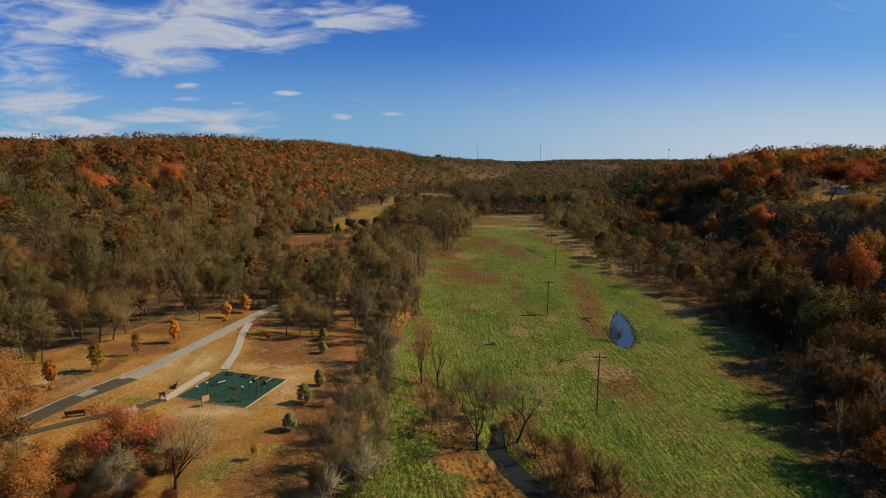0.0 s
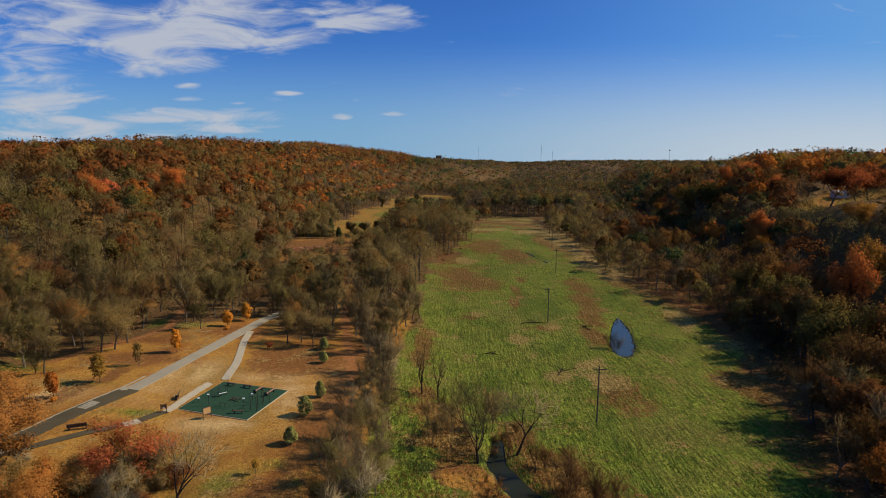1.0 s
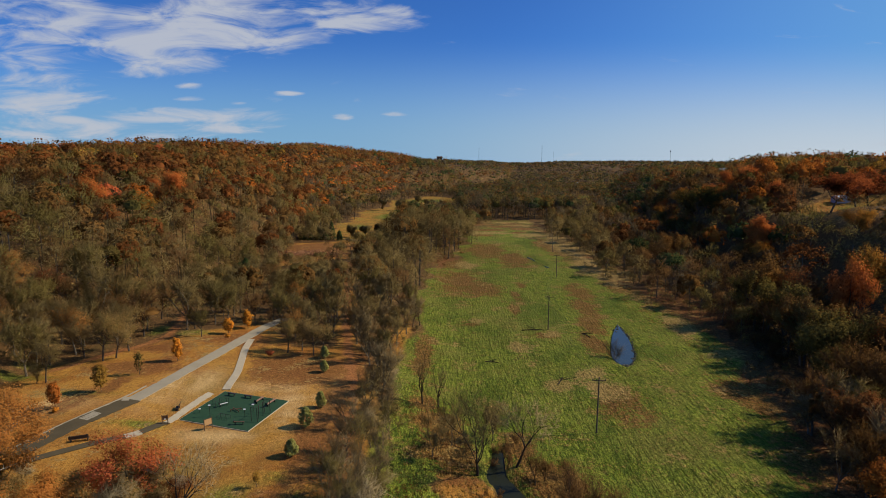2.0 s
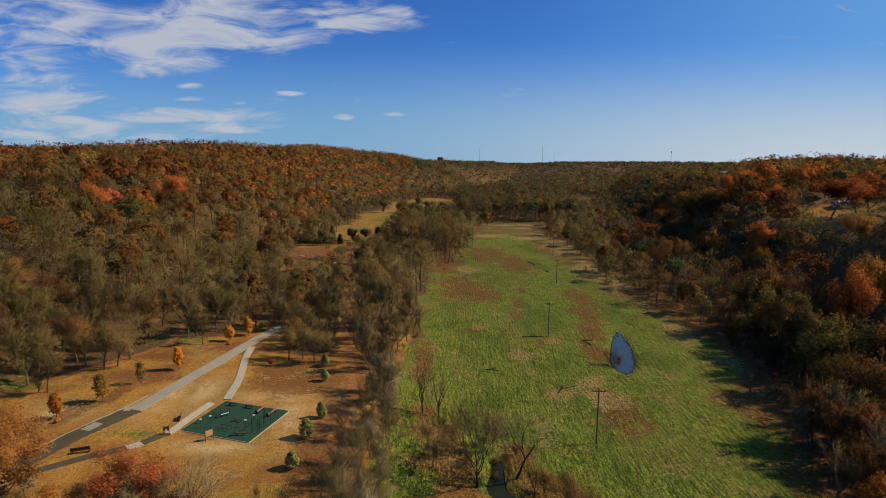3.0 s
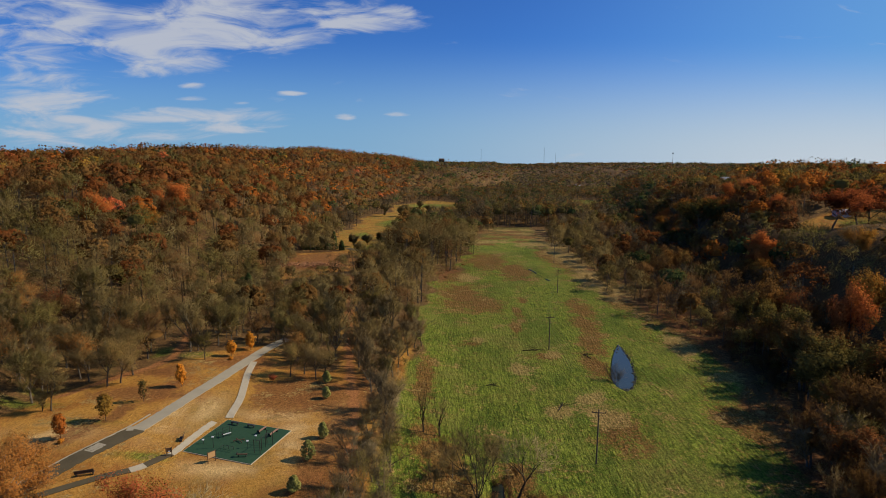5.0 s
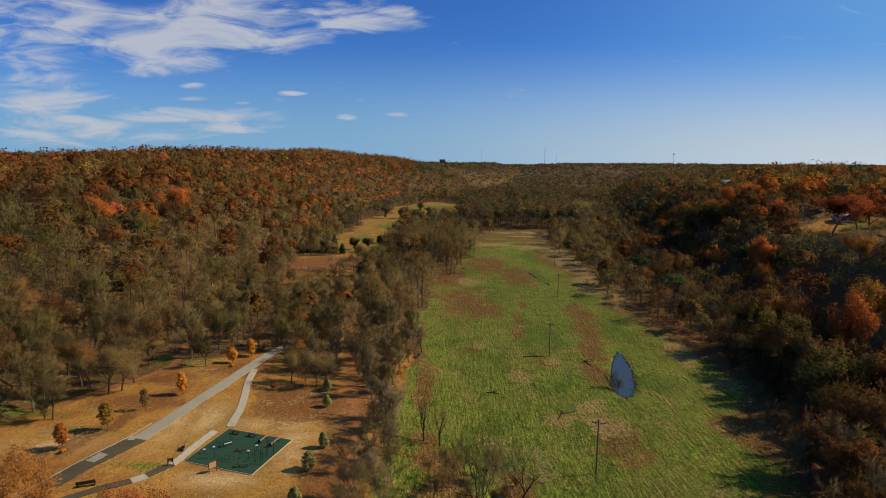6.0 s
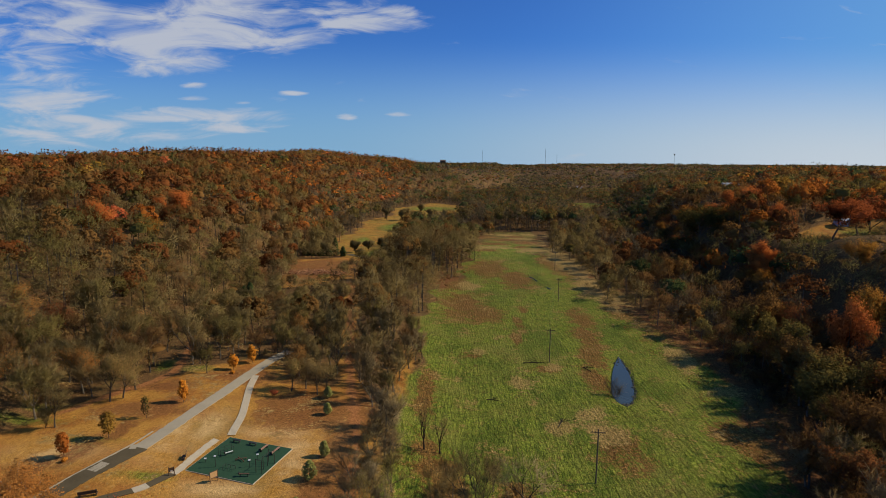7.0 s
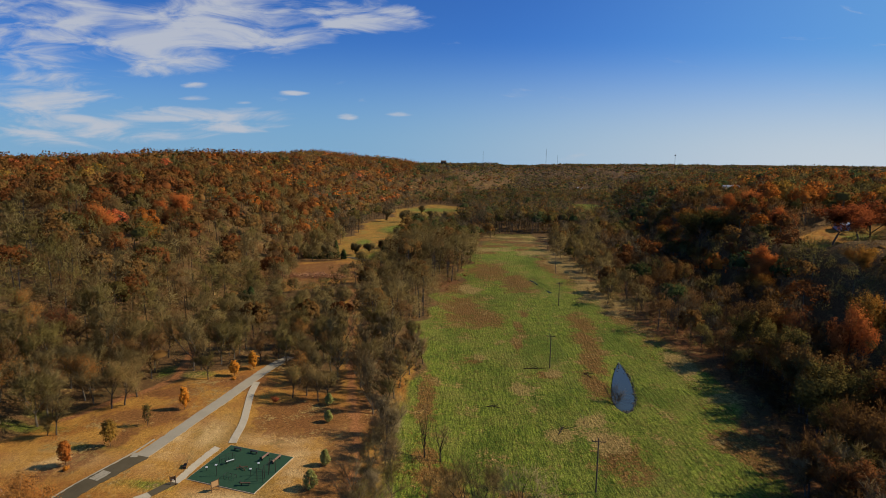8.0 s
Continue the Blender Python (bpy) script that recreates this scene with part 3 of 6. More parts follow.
kind_of("grey", 5, name="bare_tree", h=14, mat=TWIG, label=BARE_LABEL, group="bare woodland trees", bark=BARK_GREY, per=12, twig=0.085, reach=1.9, trunk=0.15, spread=0.85, up=0.75)
kind_of("olive", 4, name="thin_leaved_tree", h=13, mat=TWIG_OLIVE, label="olive-brown tree with thin twigs and few remaining leaves", group="bare woodland trees", bark=BARK_GREY, per=12, twig=0.085, reach=1.9, trunk=0.15, spread=0.85, up=0.65, extra=(LEAF_STRAW, 700, 0.14))
kind_of("russet", 3, name="russet_tree", h=12, mat=TWIG_RED, label="reddish-brown tree nearly bare of leaves", group="bare woodland trees", per=14, twig=0.066, reach=1.45, trunk=0.2, up=0.4, extra=(LEAF_BROWN, 900, 0.18))
kind_of("brown", 4, name="oak_tree", h=14, mat=LEAF_BROWN, label="oak with dry brown leaves in the woods", group="autumn woodland trees", style="leaf", per=37, size=0.28, reach=1.3, trunk=0.25)
kind_of("orange", 3, name="maple_tree", h=14, mat=LEAF_ORANGE, label="tree with bright orange autumn leaves", group="autumn woodland trees", style="leaf", per=37, size=0.28, reach=1.3, trunk=0.25)
kind_of("rust", 3, name="oak_tree", h=14, mat=LEAF_RUST, label="oak with rust-red autumn leaves", group="autumn woodland trees", style="leaf", per=37, size=0.28, reach=1.3, trunk=0.25)
kind_of("high_rust", 2, name="oak_tree", h=14, mat=LEAF_CRIMSON, label="tall oak with a high rust-red crown over a bare trunk", group="autumn woodland trees", style="leaf", per=37, size=0.28, reach=1.3, trunk=0.5, spread=1.3)
kind_of("green", 2, name="leafy_tree", h=13, mat=LEAF_OLIVE, label="tree with dull olive-green leaves in the woods", group="autumn woodland trees", style="leaf", per=34, size=0.29, reach=1.3, trunk=0.25)
kind_of("gold", 3, name="tulip_tree", h=14, mat=LEAF_AMBER, label="tall tree with golden and olive autumn leaves on the slope", group="autumn woodland trees", style="leaf", per=44, size=0.255, reach=1.4, trunk=0.2, extra=(LEAF_OLIVE, 900, 0.32))
kind_of("dome_orange", 2, name="maple_tree", h=14, mat=LEAF_FLAME, label="round-crowned tree with bright orange autumn leaves", group="autumn woodland trees", style="leaf", per=80, size=0.245, reach=1.8, trunk=0.16, spread=0.9, up=0.5)
kind_of("dome_gold", 2, name="tulip_tree", h=14, mat=LEAF_AMBER, label="round-crowned tree with golden and olive autumn leaves", group="autumn woodland trees", style="leaf", per=80, size=0.245, reach=1.8, trunk=0.16, spread=0.9, up=0.5, extra=(LEAF_OLIVE, 1000, 0.3))
kind_of("brush", 4, name="bare_shrub", h=4.5, mat=TWIG_PALE, label="thicket of bare grey-brown stems", category="shrub", group="bare shrubs", per=4, twig=0.032, reach=1.5, trunk=0.1, spread=1.1, forks=4, r=0.06, up=0.5, bark=BARK_GREY)
kind_of("tawny", 3, name="oak_tree", h=14, mat=TWIG, label="half-bare oak with thin tawny orange leaves", group="autumn woodland trees", bark=BARK_GREY, per=9, twig=0.06, reach=1.8, trunk=0.18, up=0.5, extra=(LEAF_TAN, 3600, 0.19))
kind_of("blush", 2, name="maple_tree", h=14, mat=TWIG_RED, label="half-bare maple with thin red autumn leaves", group="autumn woodland trees", bark=BARK_GREY, per=8, twig=0.06, reach=1.8, trunk=0.18, up=0.5, extra=(LEAF_CRIMSON, 3000, 0.19))
kind_of("dun", 3, name="bare_tree", h=14, mat=TWIG_DUN, label="bare dun-grey tree with close upright twigs", group="bare woodland trees", bark=BARK_GREY, per=12, twig=0.085, reach=1.9, trunk=0.13, spread=0.8, up=0.75)
used = set()


def grow_kind(key, x, y, rng, scale=1.0):
    """Plants one tree of a kind; the first of each growth is the original, the rest are copies."""
    i = int(rng.integers(len(KINDS[key])))
    s = scale * float(rng.uniform(0.8, 1.2))
    f = put if (key, i) not in used else again
    used.add((key, i))
    return f(KINDS[key][i], x, y, float(rng.uniform(0, 360)), s, float(rng.uniform(0.9, 1.12)))


def pick(rng, table):
    keys = list(table)
    w = np.array([table[k] for k in keys], float)
    return keys[int(rng.choice(len(keys), p=w / w.sum()))]


def spots(rng, x0, x1, y0, y1, gap):
    """A jittered grid of places."""
    gx, gy = np.meshgrid(np.arange(x0, x1, gap), np.arange(y0, y1, gap))
    x, y = gx.ravel(), gy.ravel()
    return x + rng.uniform(-0.42, 0.42, len(x)) * gap, y + rng.uniform(-0.42, 0.42, len(x)) * gap


NEAR = 168.0
# trees with a look of their own in the woods: place, height of the top, kind, breadth
LONE_TREES = [(-143.5, 229, 41.5, "dome_orange", 1.35), (-134.5, 274, 42, "dome_orange", 1.35), (-123, 231, 33, "gold", 1.2), (-109, 140, 22, "tawny", 1.3), (-101, 141, 20.5, "blush", 1.2), (-116, 147, 24, "tawny", 1.2), (-153, 238, 38, "rust", 1.3), (-131, 262, 36, "rust", 1.1), (-179, 262, 43, "rust", 1.2), (149, 217, 43, "high_rust", 1.6), (179, 236, 43.3, "high_rust", 1.9), (168, 226, 42, "high_rust", 1.5), (131, 176, 33, "dome_gold", 1.05), (140, 184, 31.5, "gold", 1.0),
              (101, 133, 26, "dome_orange", 0.66), (107, 139, 27, "dome_gold", 0.62), (152, 289, 44.5, "dome_orange", 1.7), (165, 294, 42, "dome_gold", 1.6), (156, 276, 37, "green", 1.6), (170, 286, 38, "gold", 1.5), (142, 280, 36, "green", 1.6), (132, 290, 38, "green", 1.1), (206, 337, 46.5, "dome_gold", 1.8), (192, 330, 46, "gold", 1.6), (216, 350, 46.5, "orange", 1.3), (232, 345, 48, "rust", 1.3), (249, 344, 51, "green", 1.3), (128, 247, 23.5, "rust", 0.9), (100, 241, 17, "brown", 0.9), (138, 232, 29, "gold", 0.8), (-96, 146, 27.6, "olive", 0.9), (95, 238, 16, "brown", 0.9), (106, 246, 15, "green", 0.9), (93, 126, 19, "russet", 1.1), (87, 109, 13, "russet", 1.0)]
SCRUB = [(112, 165), (136, 160), (178, 206), (205, 258), (190, 270), (146, 218)]      # low growth on the slope under the hilltop lawn


CLEAR = [(60, 98), (68, 150), (80, 166), (88, 152), (81.5, 118), (74, 96)]         # shaded open ground between the field and the belt


def hilltop_trees():
    """Broad-crowned trees over the eastern slope: place, height of the top, kind, breadth."""
    rng = np.random.default_rng(41)
    x, y = spots(rng, 112, 230, 175, 380, 16.5)
    ok = (woodland(x, y) > 0.9) & (x - foot_right(y) > 12) & ~inside(x, y, SCRUB) & (x < 0.8 * y + 10)
    ok &= np.min([np.hypot(x - t[0], y - t[1]) for t in LONE_TREES], 0) > 11
    table = {"green": 1.6, "dome_gold": 1.6, "dome_orange": 1.2, "rust": 1.6, "brown": 2.2}
    return [(float(a), float(b), ground_z(float(a), float(b)) + float(rng.uniform(10, 14.5)), pick(rng, table), float(rng.uniform(1.2, 1.7))) for a, b in zip(x[ok], y[ok])]


LONE_TREES += hilltop_trees()
LONE = np.array([t[:2] for t in LONE_TREES])


def near_woods():
    rng = np.random.default_rng(5)
    x, y = spots(rng, -190, 210, 40, NEAR, 6.4)
    keep = (woodland(x, y) > 0.5) & (np.hypot(x, y) < NEAR) & (-x < 0.92 * y + 12) & (x < 0.92 * y + 42)
    for a, b in zip(x[keep], y[keep]):
        if (np.hypot(LONE[:, 0] - a, LONE[:, 1] - b) < 6.0).any() or inside(np.array([a]), np.array([b]), CLEAR)[0]:
            continue
        hill_l, hill_r = foot_left(b) - a, a - foot_right(b)
        size = 1.0
        if -50 < a < 5:                                   # belt between lawn and field
            if b < 90:
                continue
            table = {"dun": 5, "grey": 3, "olive": 1, "russet": 1} if a > -23 - (b - 123) * 0.2 else {"tawny": 0.8, "grey": 3, "olive": 3.5, "russet": 0.8}
            size = 0.75 if b < 150 else 0.85
        elif a <= -50:
            table = {"grey": 6, "olive": 4, "russet": 2, "tawny": 1.5 + max(hill_l, 0) / 22, "orange": max(hill_l - 25, 0) / 90, "blush": max(hill_l - 10, 0) / 60}
            size = 0.95
            if a > -80 and b > 145:
                size = 0.72
        else:
            table = {"dun": 0.4, "olive": 1.8, "russet": 3.8, "brown": 0.6, "orange": 0.1 + max(hill_r, 0) / 90, "green": 0.4 + max(hill_r, 0) / 16, "rust": 0.3 + max(hill_r, 0) / 70, "gold": max(hill_r, 0) / 60}
            size = 1.25 if 92 < b < 160 and hill_r < 14 else 0.8 if hill_r < 6 else 1.2
        if inside(np.array([a]), np.array([b]), SCRUB)[0]:
            for k in range(3):
                grow_kind("brush", float(a) + 3 * math.cos(2.1 * k), float(b) + 3 * math.sin(2.1 * k), rng, 0.9)
            continue
        grow_kind(pick(rng, table), float(a), float(b), rng, size)


near_woods()


def shade_belt():
    """The thick dark belt of trees along the field under the eastern slope."""
    rng = np.random.default_rng(17)
    x, y = spots(rng, 66, 125, 62, 118, 6.6)
    keep = (woodland(x, y) > 0.5) & (x < 0.92 * y + 30) & (x < foot_right(y) + 14) & ~inside(x, y, CLEAR)
    for a, b in zip(x[keep], y[keep]):
        grow_kind(pick(rng, {"russet": 4, "dun": 1, "brown": 0.6, "olive": 1.5, "green": 1.2}), float(a), float(b), rng, 0.85)


shade_belt()


def tall_belt():
    """Taller trees at the foot of the slope, whose shade lies over the field's edge."""
    rng = np.random.default_rng(18)
    x, y = spots(rng, 78, 108, 92, 168, 6.2)
    keep = (woodland(x, y) > 0.5) & ~inside(x, y, CLEAR) & (x < foot_right(y) + 12) & (x > foot_right(y) - np.where(y < 124, 13, 6)) & (np.hypot(x[:, None] - LONE[:, 0], y[:, None] - LONE[:, 1]).min(1) > 6)
    for a, b in zip(x[keep], y[keep]):
        grow_kind(pick(rng, {"russet": 4, "blush": 0.7, "brown": 1.6, "olive": 0.8, "green": 0.9}), float(a), float(b), rng, 1.2)


tall_belt()


def lone_trees():
    rng = np.random.default_rng(21)
    for x, y, top, key, broad in LONE_TREES:
        i = int(rng.integers(len(KINDS[key])))
        h = top - ground_z(x, y)
        s = h / 14.0
        tall = max(1.0, 0.55 + 0.45 * broad)
        c = copy_thing(KINDS[key][i], Matrix.Identity(4)) if (key, i) in used else KINDS[key][i]
        used.add((key, i))
        c.matrix_basis = stand(c, x, y, float(rng.uniform(0, 360)), s * broad, 0.2 + h * (tall - 1), tall / broad)


lone_trees()


# ------------------------------------------------------------------ the far woods, past counting
def far_crowns(rng, x, y, h, w, clumps, n, leaf, bare):
    """Domed crowns of one make: clumps hung round the top of each tree, with n leaves (or twigs) about them.
    Triangles, the ways their corners look, and the tree of each."""
    m = len(x)
    way = unit(rng.normal(size=(m, clumps, 3)) + [0, 0, 0.4])
    way[:, :, 2] = np.where(way[:, :, 2] < (-0.75 if bare else -0.3), -way[:, :, 2], way[:, :, 2])
    swell = unit(rng.normal(size=(m, 3, 3)) + [0, 0, 0.5])      # a few broad swellings make each crown uneven
    grow = 0.62 + 0.26 * np.max(np.einsum("mck,msk->mcs", way, swell), 2).clip(0, 1) ** 2 + rng.normal(size=(m, clumps)) * 0.06
    spot = way * grow[:, :, None]
    half = (0.5 if bare else 0.43) * h
    size = np.stack([w * 0.5, w * 0.5, half], 1)[:, None]
    mid_ = np.stack([x, y, height(x, y) + h - half], 1)[:, None]
    tris, face, owner = [], [], []
    fat = 1.15 / clumps ** 0.38
    if not bare and clumps < 38:      # the inside of the crown, closed by its inner leaves: a low lumpy dome
        seg, rows = (7, (0.25, 0.8, 1.25, 1.75)) if clumps > 20 else (5, (0.45, 1.4))
        turn_ = rng.uniform(0, 6.283, m)

        def rim(polar):
            got = []
            for k in range(seg):
                t = turn_ + 6.283 * k / seg
                d = np.stack([np.cos(t) * math.sin(polar), np.sin(t) * math.sin(polar), np.full(m, math.cos(polar))], 1)
                lump = 0.36 + 0.16 * np.max(np.einsum("mk,msk->ms", d, swell), 1).clip(0, 1) ** 2 + rng.normal(size=m) * 0.05
                got.append((d * lump[:, None], d))
            return got + got[:1]
        rims = [rim(v) for v in rows]
        top = (np.stack([0 * h, 0 * h, np.full(m, 0.5)], 1), np.tile([0.0, 0.0, 1.0], (m, 1)))
        for a, b in zip(rims[0], rims[0][1:]):
            tris.append(np.stack([v[0] for v in (top, a, b)], 1)[:, None])
            face.append(np.stack([v[1] for v in (top, a, b)], 1)[:, None])
        for up_, lo in zip(rims, rims[1:]):
            for a, b, c, d in zip(up_, up_[1:], lo, lo[1:]):
                for f3 in ((a, c, d), (a, d, b)):
                    tris.append(np.stack([v[0] for v in f3], 1)[:, None])
                    face.append(np.stack([v[1] for v in f3], 1)[:, None])
    if n:
        which = rng.integers(0, clumps, (m, n))[:, :, None]
        out = np.take_along_axis(way, which, 1)
        off = unit(rng.normal(size=(m, n, 3)) + out * (0.5 if bare else 0.9))
        q = np.take_along_axis(spot, which, 1) + off * fat * rng.uniform(0.35, 1.0 if bare else 0.8, (m, n, 1))
        f = unit(off * 0.5 + out * 0.6 + rng.normal(size=(m, n, 3)) * 0.25)
        q = (q * size).reshape(-1, 3)
        if bare:
            d = unit(q / np.repeat(half, n)[:, None] * 0.8 + [0, 0, 0.25] + rng.normal(size=q.shape) * 0.55)
            ln = leaf * rng.uniform(2.2, 4.6, m * n)
            t = slivers(rng, q - d * ln[:, None] * 0.7, d, ln, leaf * 0.42, f.reshape(-1, 3), 0.6)
        else:
            t = leaves(rng, q, leaf, f.reshape(-1, 3), 0.6)
        tris.append(t.reshape(m, n, 3, 3) / size[:, :, None])
        face.append(np.repeat(f[:, :, None], 3, 2))
    tris = np.concatenate(tris, 1) * size[:, :, None] + mid_[:, :, None]
    face = np.concatenate(face, 1) + [0, 0, 0.5 if bare else 0.25]
    k = tris.shape[1]
    return tris.reshape(-1, 3, 3).astype(np.float32), face.reshape(-1, 3, 3).astype(np.float32), np.repeat(np.arange(m), k)


def crowns_of(rng, x, y, h, w, colour, make_leafy, make_bare):
    """Leafed and bare crowns together; the makes give clumps, leaves and leaf size."""
    isb = np.isin(colour, (GREY, OLIVETWIG, REDTWIG, ASH))
    got = []
    for sel, (clumps, n, leaf), bare in ((np.nonzero(~isb)[0], make_leafy, False), (np.nonzero(isb)[0], make_bare, make_bare[1] > 60)):
        if len(sel):
            t, f, o = far_crowns(rng, x[sel], y[sel], h[sel], w[sel], clumps, n, leaf, bare)
            got.append((t, f, sel[o]))
    return [np.concatenate(v) for v in zip(*got)]


def far_trunks(rng, x, y, h, sides=3):
    z = height(x, y)
    p0 = np.stack([x, y, z - 0.3], 1)
    p1 = p0 + np.stack([rng.normal(size=len(x)) * 0.5, rng.normal(size=len(x)) * 0.5, h * 0.66], 1)
    return tube_tris(np.concatenate([p0, p1, np.stack([h * 0.016, h * 0.008], 1)], 1), sides)


def hue(rng, x, y):
    """A colour for each far tree, by where it stands."""
    left = x < (foot_left(y) + foot_right(y)) / 2
    rise = np.clip(np.where(left, foot_left(y) - x, x - foot_right(y)), 0, 150) / 150
    up = np.clip(rise * 2.2 + sm(400, 600, y) * 0.4 * (rise > 0), 0, 1)
    patch = 0.5 + 0.5 * np.sin(x / 37 + 1.7 * np.sin(y / 61)) * np.sin(y / 43 + 0.8)
    u = rng.uniform(size=len(x))
    v = rng.uniform(size=len(x))
    low = np.select([u < 0.4, u < 0.72, u < 0.86, u < 0.94, u < 0.98], [GREY, OLIVETWIG, REDTWIG, BROWN, RUST], OLIVE)
    near_left = sm(330, 200, y) > rng.uniform(size=len(x))
    mellow = np.select([u < 0.44, u < 0.66, u < 0.74, u < 0.91, u < 0.94, u < 0.97], [OLIVETWIG, GREY, REDTWIG, BROWN, YELLOW, RUST], OLIVE)
    high = np.select([u < 0.13, u < 0.27, u < 0.59, u < 0.64, u < 0.94, u < 0.955, u < 0.965], [OLIVETWIG, REDTWIG, BROWN, ORANGE, RUST, RED, YELLOW], OLIVE)
    high = np.where(near_left, mellow, high)
    east = np.select([u < 0.14, u < 0.28, u < 0.5, u < 0.62, u < 0.74, u < 0.79, u < 0.85], [REDTWIG, OLIVETWIG, BROWN, ORANGE, RUST, YELLOW, GREEN], OLIVE)
    high = np.where(left, high, east)
    # greyer, greener mix puts the haze of distance into the tree colours
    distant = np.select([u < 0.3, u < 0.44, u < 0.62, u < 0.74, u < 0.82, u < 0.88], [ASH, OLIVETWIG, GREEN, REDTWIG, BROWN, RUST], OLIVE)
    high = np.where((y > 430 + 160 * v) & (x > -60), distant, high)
    flat = (x > foot_left(y) + 6) & (x < foot_right(y) - 6)
    low = np.where(flat & (v < 0.6), GREY, low)
    # likewise on the far valley floor: haze carried by ash-grey foliage
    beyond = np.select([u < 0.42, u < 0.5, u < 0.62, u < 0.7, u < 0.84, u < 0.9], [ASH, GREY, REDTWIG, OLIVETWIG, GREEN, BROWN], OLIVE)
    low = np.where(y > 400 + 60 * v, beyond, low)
    # russet and ash mix, picked darker so its colour carries the slope's shade
    shady = np.select([u < 0.3, u < 0.45, u < 0.86, u < 0.91, u < 0.94, u < 0.955], [ASH, OLIVETWIG, REDTWIG, BROWN, RUST, GREEN], OLIVE)
    low = np.where(~left & (x > foot_right(y) - 26) & (y < 420), shady, low)
    return np.where(v < np.clip(up * (0.55 + 0.7 * patch), 0, 1), high, low)


def far_woods():
    rng = np.random.default_rng(11)
    rings = [(NEAR, 230, 8.2, (40, 900, 0.64), (18, 700, 0.35)), (230, 330, 8.8, (34, 540, 0.73), (16, 430, 0.47)), (330, 520, 8.7, (24, 220, 1.0), (14, 200, 0.72)),
             (520, 1100, 9.6, (12, 44, 1.5), (9, 61, 1.1)), (1100, 1900, 19.0, (4, 12, 2.4), (4, 12, 2.4)), (1900, 3900, 36, (4, 5, 5.0), (4, 5, 5.0))]
    for a, b, gap, make_leafy, make_bare in rings:
        x, y = spots(rng, -b * 0.75, b * 0.75, 0, b, gap)
        r = np.hypot(x, y)
        keep = (r >= a) & (r < b) & (np.abs(x) < 0.84 * y + 14) & (woodland(x, y) > 0.5) & ~inside(x, y, SCRUB) & (np.hypot(x[:, None] - LONE[:, 0], y[:, None] - LONE[:, 1]).min(1) > 6.0)
        x, y = x[keep], y[keep]
        low = (x > -84) & (x < np.interp(y, [180, 200, 300, 310], [-31, -19, -22, -31])) & (y < 335)
        tall = (x > -23) & (x < 12) & (y > 270) & (y < 350)
        h = rng.uniform(10.5, 16.5, len(x)) * np.where(low, 0.74, 1.0) * np.where((x > -82) & (x < -36) & (y > 186) & (y < 240), 0.6, 1.0) * np.where((np.abs(x - 40) < 60) & (x > 5), 0.85, 1.0)
        h = np.where(tall | ((x > 15) & (x < 120) & (y > 470) & (y < 640)), rng.uniform(16, 22, len(x)), h)
        w = np.where(h < 6, 1.2 * h, np.maximum(h, 11)) * rng.uniform(0.74, 1.02, len(x)) * (1.0 if b < 600 else 1.4 if b < 1200 else 1.9 if b < 2000 else 2.9)
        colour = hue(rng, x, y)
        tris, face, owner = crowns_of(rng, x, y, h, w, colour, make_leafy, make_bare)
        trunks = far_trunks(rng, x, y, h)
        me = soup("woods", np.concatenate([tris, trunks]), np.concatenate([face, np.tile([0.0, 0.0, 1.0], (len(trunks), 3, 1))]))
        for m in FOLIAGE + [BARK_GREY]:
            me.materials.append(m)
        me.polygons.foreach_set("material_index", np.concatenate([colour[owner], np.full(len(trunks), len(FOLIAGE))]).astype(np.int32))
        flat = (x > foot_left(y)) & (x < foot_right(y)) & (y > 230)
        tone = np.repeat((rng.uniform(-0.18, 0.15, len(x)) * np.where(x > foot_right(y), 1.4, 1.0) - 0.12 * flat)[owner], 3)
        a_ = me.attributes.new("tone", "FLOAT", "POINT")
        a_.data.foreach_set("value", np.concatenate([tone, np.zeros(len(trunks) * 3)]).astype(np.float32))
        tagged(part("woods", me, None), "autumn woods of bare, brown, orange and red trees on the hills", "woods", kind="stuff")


far_woods()


